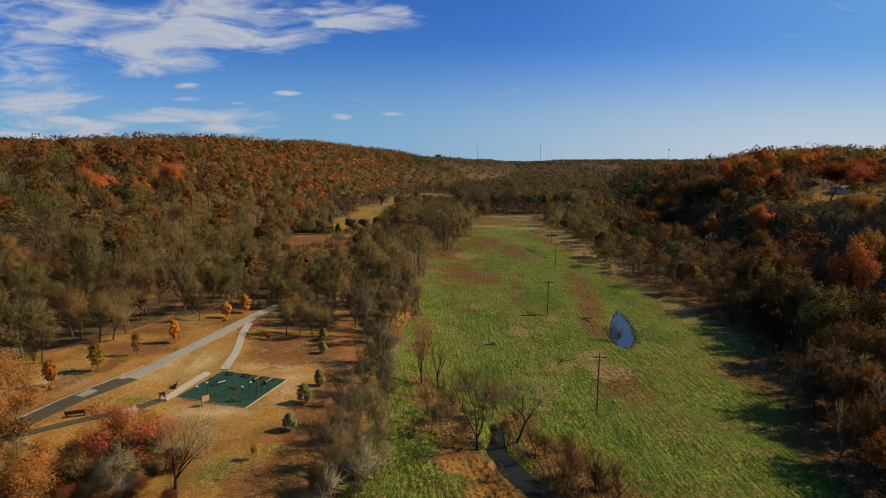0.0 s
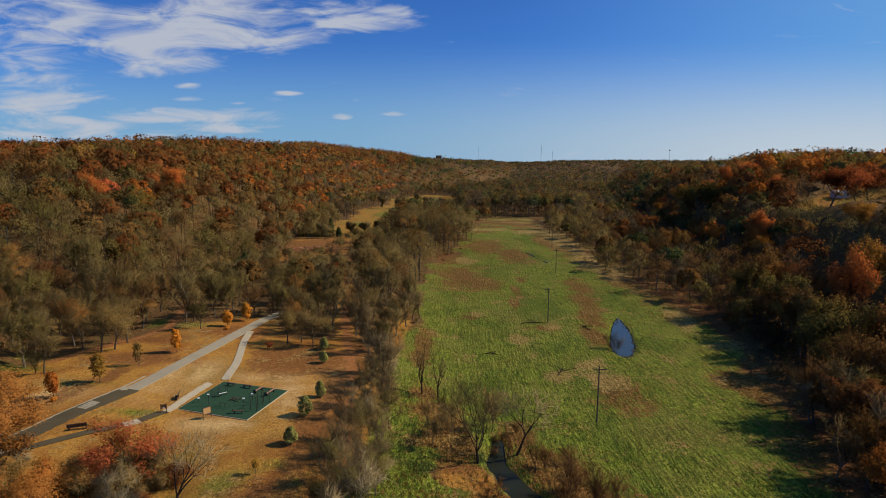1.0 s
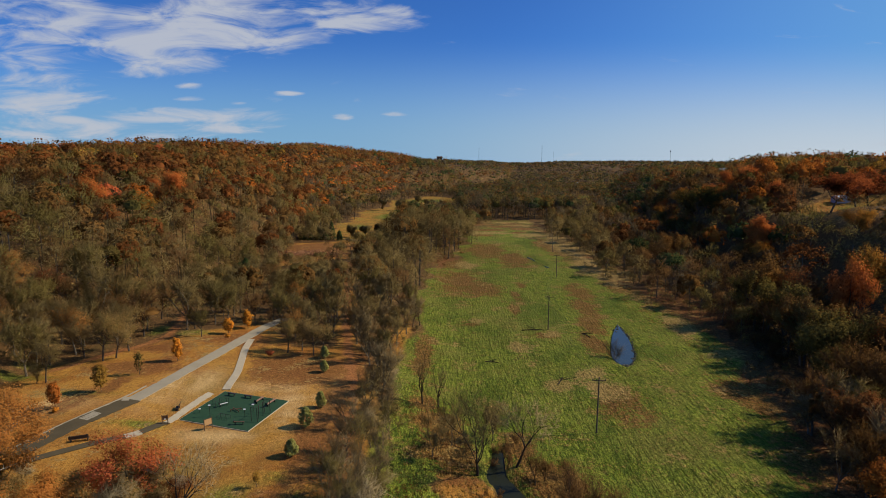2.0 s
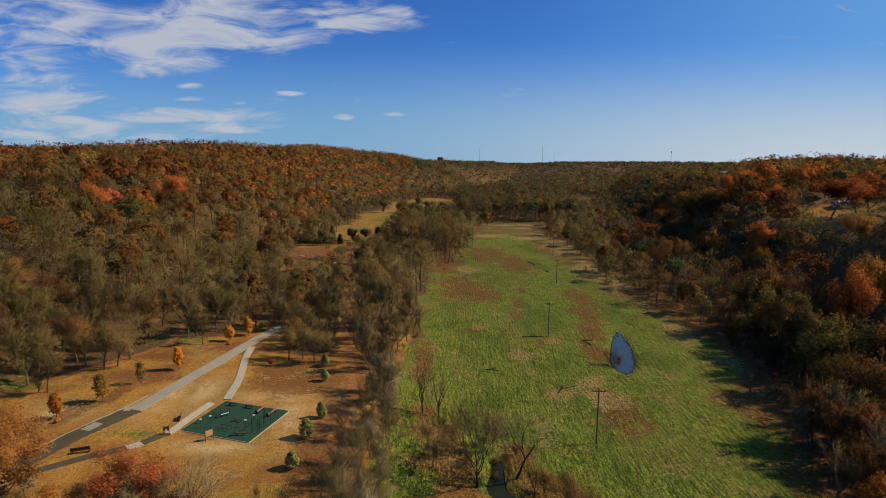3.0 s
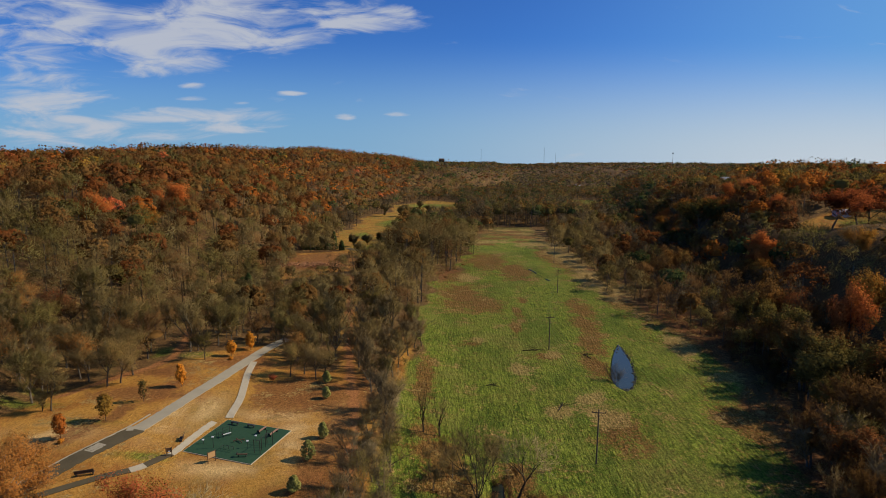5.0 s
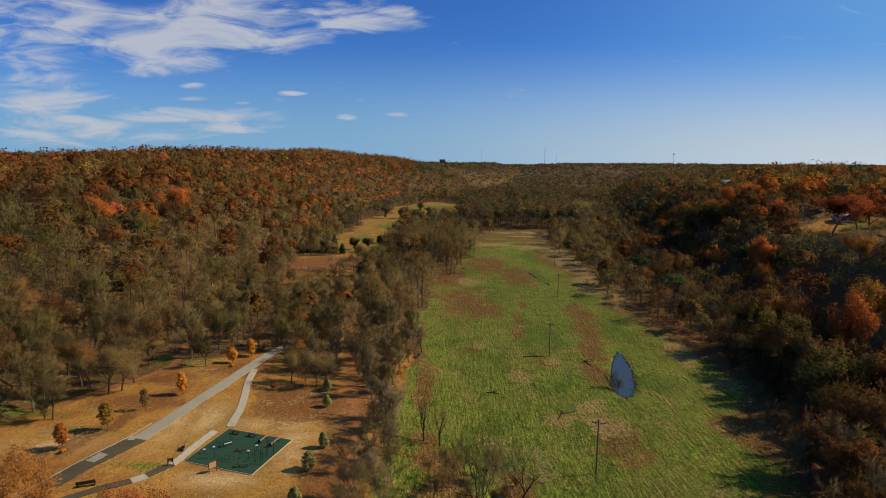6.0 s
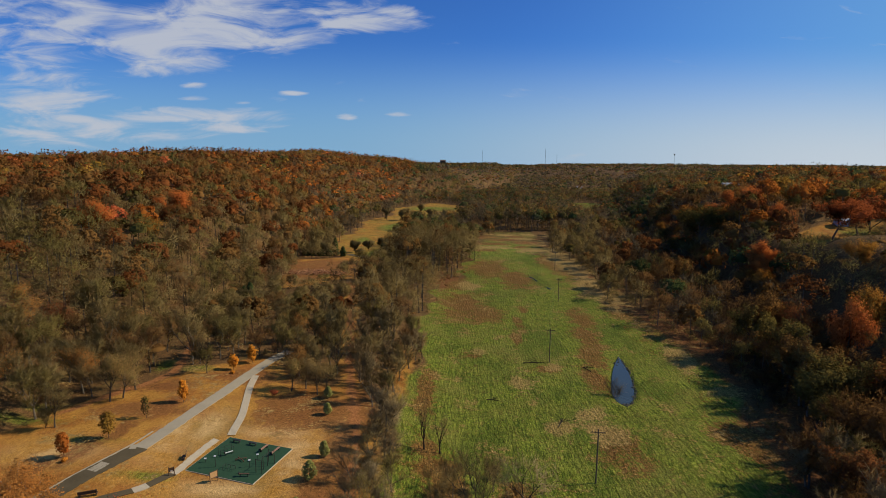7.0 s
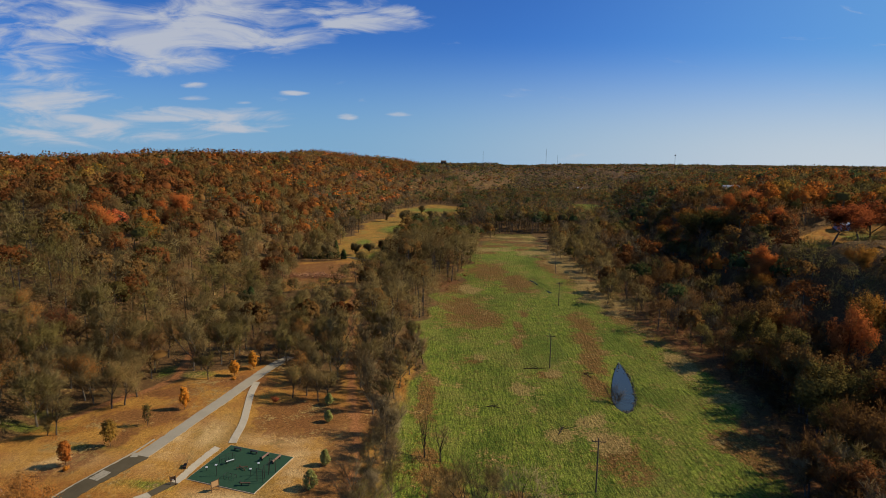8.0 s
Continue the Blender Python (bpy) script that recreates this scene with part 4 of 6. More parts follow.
def undergrowth():
    """Low scrub at the foot of the woods, along their edges."""
    rng = np.random.default_rng(31)
    x, y = spots(rng, -165, 206, 60, 540, 4.6)
    w_ = woodland(x, y)
    edge = np.minimum.reduce([line_dist(x, y, FIELD + FIELD[:1]), line_dist(x, y, PARK + PARK[:1]) + 2])
    keep = (w_ > 0.5) & (inside(x, y, SCRUB) | (edge < np.where(x < -40, 95, np.where(y > 400, 70, 26)))) & (np.abs(x) < 0.84 * y + 14) & (rng.uniform(size=len(x)) < np.where((edge < 10) | inside(x, y, SCRUB), 0.9, np.where(x < -40, 0.75, 0.5))) & ~inside(x, y, PARK) & (line_dist(x, y, TRACK) > 4) & (line_dist(x, y, TRAIL) > 3)
    x, y = x[keep], y[keep]
    m = len(x)
    h = rng.uniform(1.4, 4.2, m) * np.where((x < -50) & (y > 116), 2.1, np.where((y > 330) | inside(x, y, SCRUB), 1.7, 1.0))
    colour = rng.choice([GREY, OLIVETWIG, REDTWIG, BROWN], m, p=[0.42, 0.34, 0.16, 0.08])
    tris, face, owner = crowns_of(rng, x, y, h, h * rng.uniform(1.0, 1.6, m), colour, (12, 60, 0.3), (10, 64, 0.3))
    me = soup("undergrowth", tris, face)
    for mt in FOLIAGE:
        me.materials.append(mt)
    me.polygons.foreach_set("material_index", colour[owner].astype(np.int32))
    tagged(part("undergrowth", me, None), "tangled brown undergrowth at the edge of the woods", "undergrowth", kind="stuff")


undergrowth()


# ------------------------------------------------------------------ building helpers
def bm_box(bm, cx, cy, cz, sx, sy, sz, turn=0.0, tilt=0.0, bevel=0.02):
    """A box with softened edges, its middle at (cx, cy, cz)."""
    m = pose(cx, cy, cz, tilt, 0, turn) @ Matrix.Diagonal((sx, sy, sz, 1))
    made = bmesh.ops.create_cube(bm, size=1.0, matrix=m)
    if bevel:
        edges = list({e for v in made["verts"] for e in v.link_edges})
        bmesh.ops.bevel(bm, geom=edges, offset=min(bevel, 0.3 * min(sx, sy, sz)), segments=1, affect="EDGES")


def bm_rod(bm, a, b, r0, r1=None, sides=8):
    """A round bar from a to b."""
    a, b = Vector(a), Vector(b)
    turn = (b - a).to_track_quat("Z", "Y").to_matrix().to_4x4()
    bmesh.ops.create_cone(bm, cap_ends=True, segments=sides, radius1=r0, radius2=r0 if r1 is None else r1, depth=(b - a).length,
                          matrix=Matrix.Translation((a + b) / 2) @ turn)


def bm_part(name, draw, mat, parent=None, label=""):
    bm = bmesh.new()
    draw(bm)
    me = bpy.data.meshes.new(name)
    bm.to_mesh(me)
    bm.free()
    return part(name, me, mat, parent, label)


def box_part(name, c, s, mat, parent=None, label="", turn=0.0, tilt=0.0, bevel=0.02):
    return bm_part(name, lambda bm: bm_box(bm, *c, *s, turn, tilt, bevel), mat, parent, label)


def rod_part(name, a, b, r, mat, parent=None, label="", r1=None):
    return bm_part(name, lambda bm: bm_rod(bm, a, b, r, r1), mat, parent, label)


def thing(name, x, y, label, category, turn=0.0, group="", z=None):
    e = new(name)
    e.matrix_basis = pose(x, y, ground_z(x, y) if z is None else z, 0, 0, turn)
    return tagged(e, label, category, group)


def smooth_line(pts, n=10):
    """Catmull-Rom through pts, n steps a span."""
    p = [Vector(q) for q in pts]
    p = [2 * p[0] - p[1]] + p + [2 * p[-1] - p[-2]]
    out = []
    for a, b, c, d in zip(p, p[1:], p[2:], p[3:]):
        for k in range(n):
            t = k / n
            out.append(0.5 * (2 * b + (c - a) * t + (2 * a - 5 * b + 4 * c - d) * t * t + (3 * b - a - 3 * c + d) * t ** 3))
    return out + [p[-2]]


def ribbon(name, pts, width, lift, mat, label, category, thick=0.45, ragged=0.0, seed=1, kind="structure", cross=4):
    """A paved strip along pts that follows the ground, with sides that go into it."""
    rng = np.random.default_rng(seed)
    line = smooth_line([(x, y, 0) for x, y in pts], 12)
    verts, faces = [], []
    for i, p in enumerate(line):
        d = (line[min(i + 1, len(line) - 1)] - line[max(i - 1, 0)]).normalized()
        s = Vector((d.y, -d.x, 0))
        w = width(i / (len(line) - 1)) if callable(width) else width
        wl, wr = w / 2 + rng.normal() * ragged, w / 2 + rng.normal() * ragged
        row = []
        for k in range(cross + 1):
            q = p + s * (-wl + (wl + wr) * k / cross)
            row.append((q.x, q.y, ground_z(q.x, q.y) + lift))
        row = [(q[0], q[1], q[2] + 0.08) for q in row]
        a, b = row[0], row[-1]
        verts += [(a[0], a[1], a[2] - thick)] + row + [(b[0], b[1], b[2] - thick)]
    k = cross + 3
    for i in range(len(line) - 1):
        for j in range(k - 1):
            faces.append((i * k + j, i * k + j + 1, (i + 1) * k + j + 1, (i + 1) * k + j))
    me = mesh_of(name, verts, faces)
    return tagged(part(name, me, mat), label, category, kind=kind)


# ------------------------------------------------------------------ materials of made things
def stone_look(a, b, scale=0.8, fine=8.0):
    def build(t):
        c = mix(t, world_noise(t, scale, 5.0, 0.6), a, b)
        return mix(t, math_node(t, "MULTIPLY", ramp(t, world_noise(t, fine, 3.0), 0.45, 0.75), 0.4), c, [v * 0.7 for v in a])
    return build


def made(name, build, roughness=0.9, metallic=0.0, specular=0.12):
    return material(name, build, roughness=roughness, metallic=metallic, specular=specular)


CONCRETE = made("concrete", stone_look((0.34, 0.28, 0.19), (0.5, 0.42, 0.3)), roughness=0.9)
CONCRETE_GREY = made("worn_road_surface", stone_look((0.25, 0.21, 0.145), (0.4, 0.34, 0.24), 0.35), roughness=0.9)
ASPHALT = made("dark_asphalt", stone_look((0.06, 0.046, 0.025), (0.125, 0.096, 0.053), 0.4), roughness=0.85)
RUBBER = made("green_rubber", stone_look((0.022, 0.055, 0.028), (0.036, 0.08, 0.042), 0.5, 3.0), roughness=0.8)
WOOD_DARK = material("stained_wood", stone_look((0.07, 0.04, 0.022), (0.13, 0.075, 0.04), 2.0), roughness=0.75)
WOOD_POLE = material("pole_wood", stone_look((0.07, 0.055, 0.04), (0.14, 0.11, 0.085), 2.0), roughness=0.9)
BOARD_TAN = material("notice_panel", stone_look((0.42, 0.24, 0.1), (0.55, 0.34, 0.16), 2.0), roughness=0.6)
STEEL_DARK = material("dark_steel", stone_look((0.03, 0.03, 0.03), (0.06, 0.055, 0.05), 3.0), roughness=0.5, metallic=0.4)
PANEL_WHITE = material("white_panel", stone_look((0.55, 0.55, 0.53), (0.68, 0.68, 0.66), 2.0), roughness=0.5)
PLANK_RED = material("red_brown_plank", stone_look((0.24, 0.13, 0.08), (0.36, 0.2, 0.13), 2.0), roughness=0.7)
BRANCH_RED = material("cut_branches", stone_look((0.28, 0.12, 0.05), (0.46, 0.22, 0.1), 0.8), roughness=0.9)
ROCK = material("creek_stone", stone_look((0.03, 0.03, 0.024), (0.09, 0.085, 0.07), 2.0), roughness=0.9)
ROOF_PALE = material("pale_metal_roof", stone_look((0.36, 0.38, 0.42), (0.46, 0.48, 0.52), 1.0), roughness=0.4)
SIDING = material("blue_grey_siding", stone_look((0.3, 0.35, 0.46), (0.42, 0.47, 0.58), 1.0), roughness=0.7)
GLASS_DARK = material("window_glass", (0.02, 0.025, 0.03), roughness=0.08, specular=0.5)


def water(name, col, rough, gloss=0.55):
    def ripple(t):
        return world_noise(t, 2.2, 3.0), 0.12, 0.06
    return material(name, lambda t: mix(t, world_noise(t, 0.25, 3.0), col, [c * 0.6 for c in col]), roughness=rough, bump=ripple, specular=gloss)


WATER = water("pond_water", (0.05, 0.068, 0.062), 0.06, 0.4)
CREEK_WATER = water("creek_water", (0.028, 0.032, 0.018), 0.1, 0.1)

# ------------------------------------------------------------------ road and paths
ribbon("road", [(-55.5, 94.2), (-54.0, 101.7), (-52.4, 110.3), (-50.4, 120.1), (-48.4, 132.4), (-46.6, 141.5), (-44.0, 150)], 2.7, 0.05, CONCRETE_GREY, "pale grey worn lane across the dry lawn", "road", ragged=0.06)
ribbon("asphalt_road", [(-66.4, 64), (-63.0, 74), (-60.4, 82.4), (-58.5, 87.2), (-55.5, 94.5)], lambda u: 3.4, 0.03, ASPHALT, "dark asphalt lane through the park", "road", ragged=0.08, seed=2)
ribbon("kerb", [(-66.4, 70), (-62.3, 82.8), (-60.1, 88.3), (-57.7, 94.8), (-56.4, 100.5)], 0.24, 0.06, CONCRETE_GREY, "low concrete kerb beside the asphalt lane", "kerb", seed=3)
ribbon("road_patch", [(-59.3, 86.2), (-58.4, 88.8)], 1.9, 0.03, CONCRETE_GREY, "pale concrete patch in the asphalt lane", "road", ragged=0.06, seed=4)
ribbon("road_patch", [(-56.6, 93.6), (-56.9, 95.2)], 1.2, 0.06, CONCRETE_GREY, "small pale concrete patch where the lane changes", "road", ragged=0.06, seed=9)
ribbon("path", [(-46.9, 131), (-45.9, 124), (-44.0, 116), (-42.4, 109), (-41.6, 101.3)], 1.5, 0.06, CONCRETE, "pale concrete footpath to the fitness court", "path", seed=5)
ribbon("path", [(-43.6, 99.2), (-44.6, 95.5), (-45.4, 91.5), (-46.1, 87.3)], lambda u: 1.2, 0.06, CONCRETE, "pale concrete footpath beside the fitness court", "path", ragged=0.05, seed=6)
ribbon("path", [(-46.1, 87.4), (-47.2, 85.4), (-48.4, 83.2)], 1.4, 0.05, ASPHALT, "dark asphalt stretch of the footpath", "path", seed=7)
ribbon("path", [(-48.3, 83.3), (-49.0, 82.4), (-49.8, 81.6)], 1.5, 0.06, CONCRETE, "short pale concrete slab in the footpath", "path", seed=8)
ribbon("path", [(-49.7, 81.7), (-51.6, 80.3), (-53.2, 79.2), (-55.0, 77.6), (-57.4, 75.6), (-62.0, 71.6)], 1.4, 0.05, ASPHALT, "dark asphalt footpath under the trees", "path", seed=10)

# ------------------------------------------------------------------ the fitness court
PAD_Z = 3.72


def flat_slab(name, corners, z0, z1, mat, label, category, bevel=0.03):
    def draw(bm):
        lo = [bm.verts.new((x, y, z0)) for x, y in corners]
        hi = [bm.verts.new((x, y, z1)) for x, y in corners]
        n = len(corners)
        top = bm.faces.new(hi)
        bm.faces.new(lo[::-1])
        for i in range(n):
            bm.faces.new((lo[i], lo[(i + 1) % n], hi[(i + 1) % n], hi[i]))
        bmesh.ops.recalc_face_normals(bm, faces=bm.faces)
        if bevel:
            bmesh.ops.bevel(bm, geom=list(top.edges), offset=bevel, segments=1, affect="EDGES")
    return tagged(bm_part(name, draw, mat), label, category, kind="structure")


PAD = [(-44.8, 89.0), (-31.8, 85.0), (-28.4, 96.5), (-41.6, 100.6)]
mid = (sum(p[0] for p in PAD) / 4, sum(p[1] for p in PAD) / 4)
flat_slab("court_edge", [(mid[0] + (x - mid[0]) * 1.016, mid[1] + (y - mid[1]) * 1.016) for x, y in PAD], PAD_Z - 0.35, PAD_Z - 0.02, CONCRETE, "concrete rim of the fitness court", "kerb")
flat_slab("court_floor", PAD, PAD_Z - 0.2, PAD_Z + 0.02, RUBBER, "dark green rubber floor of the fitness court", "floor")
COURT = radians(-17)


def gear(name, x, y, label, category, turn=0.0, group=""):
    return thing(name, x, y, label, category, math.degrees(COURT) + turn, group, PAD_Z + 0.02)


def notice_board(x, y, z, turn, w=1.3, label="wooden notice board with a tan panel beside the court"):
    b = thing("notice_board", x, y, label, "notice board", turn, z=z)
    for s in (-1, 1):
        rod_part("post", (s * w / 2, 0, -0.1), (s * w / 2, 0, 2.0), 0.06, WOOD_DARK, b)
    box_part("panel", (0, 0, 1.35), (w - 0.1, 0.05, 1.0), BOARD_TAN, b, "plain tan panel")
    box_part("rail", (0, 0, 1.9), (w + 0.06, 0.09, 0.09), WOOD_DARK, b)
    box_part("rail", (0, 0, 0.8), (w, 0.07, 0.07), WOOD_DARK, b)


notice_board(-38.5, 85.7, ground_z(-38.5, 85.7), 48)
kiosk = thing("park_sign", -46.0, 86.6, "dark wooden park sign with small white sheets by the path", "sign", 20)
for s in (-1, 1):
    rod_part("post", (s * 0.42, 0, -0.1), (s * 0.42, 0, 1.7), 0.07, WOOD_DARK, kiosk)
box_part("board", (0, 0, 1.2), (0.75, 0.05, 0.75), WOOD_DARK, kiosk)
box_part("sheet", (0, -0.035, 0.95), (0.3, 0.015, 0.22), PANEL_WHITE, kiosk, "white sheet")


def instruction_post(x, y, h, turn=0):
    g = gear("exercise_sign", x, y, "exercise sign with white panel on a dark steel post", "sign", turn, "exercise signs")
    rod_part("post", (0, 0, 0), (0, 0, h), 0.045, STEEL_DARK, g)
    box_part("panel", (0, -0.05, h), (0.42, 0.28, 0.05), PANEL_WHITE, g, "white tilted panel", tilt=28)
    return g


for x, y, h in ((-40.0, 90.0, 2.1), (-42.4, 91.5, 0.75), (-34.1, 90.2, 1.3), (-33.3, 92.1, 1.3)):
    instruction_post(x, y, h, 10)


def low_bench(x, y, turn, mat=STEEL_DARK, length=1.6, label="low dark exercise bench on the court", tilt=0.0, wide=0.42):
    g = gear("exercise_bench", x, y, label, "exercise bench", turn, "exercise benches")
    box_part("seat", (0, 0, 0.48), (length, wide, 0.1), mat, g, tilt=0.0)
    for s in (-1, 1):
        box_part("leg", (s * length * 0.38, 0, 0.22), (0.1, wide * 0.86, 0.44), STEEL_DARK, g)
    if tilt:
        box_part("footrest", (-length * 0.5, 0, 0.62), (0.12, 0.5, 0.35), STEEL_DARK, g)
    return g


low_bench(-39.5, 98.6, 0)
low_bench(-36.1, 97.6, 0)
low_bench(-33.5, 96.0, 88, PLANK_RED, 2.3, "red-brown sit-up bench on the court", 1.0)
low_bench(-31.1, 95.0, 88, PLANK_RED, 2.6, "red-brown sit-up bench on the court", 1.0)
low_bench(-34.0, 87.2, 20, WOOD_DARK, 1.7, "dark wooden step bench on the court", 1.0, 0.3)
low_bench(-39.3, 94.2, 55, PANEL_WHITE, 1.5, "slanted white board of a press bench", 1.0, 0.2)

bars = gear("parallel_bars", -39.9, 94.5, "dark steel parallel bars on the court", "exercise bars", 60)
for s in (-1, 1):
    rod_part("bar", (-1.4, s * 0.55, 1.25), (1.4, s * 0.55, 1.25), 0.03, STEEL_DARK, bars)
    for e in (-1.2, 0, 1.2):
        rod_part("post", (e, s * 0.55, 0), (e, s * 0.55, 1.27), 0.035, STEEL_DARK, bars)
pull = gear("pull_up_bars", -31.25, 89.9, "tall dark steel pull-up bars on the court", "exercise bars", 88)
for i, e in enumerate((-1.75, -0.55, 0.6, 1.75)):
    for s in ((-0.6, 0.6) if i in (0, 3) else (0.0,)):
        rod_part("post", (e, s, 0), (e, s, 2.5), 0.055, STEEL_DARK, pull)
rod_part("bar", (-1.75, 0, 2.3), (1.75, 0, 2.3), 0.03, STEEL_DARK, pull)
for e in (-1.75, 1.75):
    rod_part("bar", (e, -0.6, 2.45), (e, 0.6, 2.45), 0.03, STEEL_DARK, pull)
cross_ = gear("balance_beam", -36.4, 92.3, "low crossed balance beam on the court", "balance beam", 15)
for a in (20, -40):
    box_part("beam", (0, 0, 0.32 + 0.001 * a), (2.0, 0.14, 0.12), WOOD_DARK, cross_, turn=a)
for a, b in ((0.8, 0.3), (-0.8, -0.3), (0.7, -0.55), (-0.7, 0.55)):
    box_part("foot", (a, b, 0.13), (0.12, 0.12, 0.27), WOOD_DARK, cross_)
frame_ = gear("low_push_up_bars", -37.4, 89.3, "low dark steel push-up bars on the court", "exercise bars", 0)
for e in (-1.0, 0, 1.0):
    for s in (-0.45, 0.45):
        rod_part("post", (e, s, 0), (e, s, 0.6), 0.03, STEEL_DARK, frame_)
    rod_part("bar", (e, -0.45, 0.6), (e, 0.45, 0.6), 0.03, STEEL_DARK, frame_)
rod_part("bar", (-1.0, 0.45, 0.6), (1.0, 0.45, 0.6), 0.03, STEEL_DARK, frame_)


def park_bench(x, y, turn, label, length=2.0):
    b = thing("park_bench", x, y, label, "bench", turn, "park benches")
    for k in range(3):
        box_part("seat_slat", (0, -0.2 + 0.18 * k, 0.45), (length, 0.15, 0.05), WOOD_DARK, b)
    for k in range(4):
        box_part("back_slat", (0, 0.3 + 0.05 * k, 0.62 + 0.16 * k), (length, 0.05, 0.13), WOOD_DARK, b)
    for s in (-1, 1):
        box_part("leg", (s * length * 0.42, 0, 0.22), (0.08, 0.5, 0.44), STEEL_DARK, b)
        box_part("back_post", (s * length * 0.42, 0.34, 0.7), (0.08, 0.07, 1.1), STEEL_DARK, b, tilt=-12)


park_bench(-55.6, 79.6, 200, "dark wooden bench with a high back beside the footpath", 2.7)
park_bench(-46.5, 92.0, -75, "low dark bench beside the concrete footpath", 1.3)

# ------------------------------------------------------------------ power line
def power_pole(x, y, h, turn):
    p = thing("utility_pole", x, y, "tall wooden utility pole with a crossarm in the field", "utility pole", turn, "utility poles")
    rod_part("pole", (0, 0, -0.3), (0, 0, h), 0.14, WOOD_POLE, p, r1=0.1)
    box_part("crossarm", (0, -0.16, h - 0.55), (2.4, 0.1, 0.13), WOOD_POLE, p)
    for e in (-1.1, -0.5, 1.1):
        rod_part("insulator", (e, -0.16, h - 0.5), (e, -0.16, h - 0.27), 0.06, STEEL_DARK, p)
    for e in (-0.7, 0.7):
        rod_part("brace", (e, -0.16, h - 0.6), (0, -0.14, h - 1.25), 0.02, STEEL_DARK, p)
    return p


POLES = [(18, 28, 10.6), (27.5, 94.1, 10.5), (30.0, 155.5, 10.2), (46.4, 227, 10.2), (58, 296, 10.2), (72, 372, 10.2)]
for x, y, h in POLES[1:]:
    power_pole(x, y, h, -8)


def power_wire(a, b, e):
    za, zb = ground_z(a[0], a[1]) + a[2] - 0.25, ground_z(b[0], b[1]) + b[2] - 0.25
    cv = bpy.data.curves.new("power_wire", "CURVE")
    cv.dimensions, cv.bevel_depth, cv.bevel_resolution = "3D", 0.009, 1
    sp = cv.splines.new("POLY")
    sp.points.add(14)
    for i in range(15):
        u = i / 14
        sp.points[i].co = (a[0] + (b[0] - a[0]) * u + e, a[1] + (b[1] - a[1]) * u - 0.16, za + (zb - za) * u - 4 * 0.9 * u * (1 - u), 1)
    cv.materials.append(STEEL_DARK)
    tagged(new("power_wire", cv), "thin sagging power wire between utility poles", "power wire", "power wires")


for a, b in zip(POLES[1:], POLES[2:]):
    for e in (-1.1, -0.5, 1.1):
        power_wire(a, b, e)


# ------------------------------------------------------------------ pond and creek
def sheet(name, pts, z, mat, label, category):
    def draw(bm):
        bm.faces.new([bm.verts.new((x, y, z)) for x, y in pts])
        bmesh.ops.triangulate(bm, faces=bm.faces)
        bmesh.ops.recalc_face_normals(bm, faces=bm.faces)
        if sum(f.normal.z for f in bm.faces) < 0:
            bmesh.ops.reverse_faces(bm, faces=bm.faces)
    return tagged(bm_part(name, draw, mat), label, category, kind="structure")


shore = smooth_line([(x, y, 0) for x, y in POND + POND[:1]], 6)[:-1]
pc = (46, 142)
sheet("pond_water", [(pc[0] + (p.x - pc[0]) * 1.02, pc[1] + (p.y - pc[1]) * 1.01) for p in shore], -1.4, WATER, "still blue-grey water of a small pond in the grass", "pond")


def creek():
    line = smooth_line([(x, y, 0) for x, y in [(10.2, 92.5)] + CREEK], 8)
    L, R = [], []
    for i, p in enumerate(line):
        d = (line[min(i + 1, len(line) - 1)] - line[max(i - 1, 0)]).normalized()
        s = Vector((d.y, -d.x, 0)) * min(1.9, 0.35 + 0.13 * i)
        L.append((*(p - s).xy, -1.75))
        R.append((*(p + s).xy, -1.75))
    n = len(line)
    me = mesh_of("creek_water", L + R, [(i, i + 1, n + i + 1, n + i) for i in range(n - 1)])
    tagged(part("creek_water", me, CREEK_WATER), "murky greenish water of a narrow creek", "creek", kind="structure")


creek()


def stones():
    """Dark stones along the pond's far bank."""
    rng = np.random.default_rng(3)
    base = bmesh.new()
    bmesh.ops.create_icosphere(base, subdivisions=1, radius=0.5)
    meshes = []
    for k in range(4):
        me = bpy.data.meshes.new("bank_stone")
        b = base.copy()
        for v in b.verts:
            v.co *= 1 + 0.3 * noise.noise(v.co * 2 + Vector((k * 7.0, 0, 0)))
        b.to_mesh(me)
        b.free()
        me.materials.append(ROCK)
        meshes.append(me)
    base.free()
    edge = [p for p in shore if p.x > 46 + (p.y - 142) * 0.22 and p.y < 160]
    for i, p in enumerate(edge):
        for _ in range(2):
            ob = new("bank_stone", meshes[int(rng.integers(4))])
            x, y = p.x + rng.normal() * 0.25 + 0.3, p.y + rng.normal() * 0.5
            s = rng.uniform(0.5, 1.0)
            ob.matrix_basis = pose(x, y, -1.42, 0, 0, rng.uniform(0, 360)) @ Matrix.Diagonal((s, s * 0.8, s * 0.6, 1))
            tagged(ob, "dark stone on the bank of the pond", "stone", "bank stones")


stones()

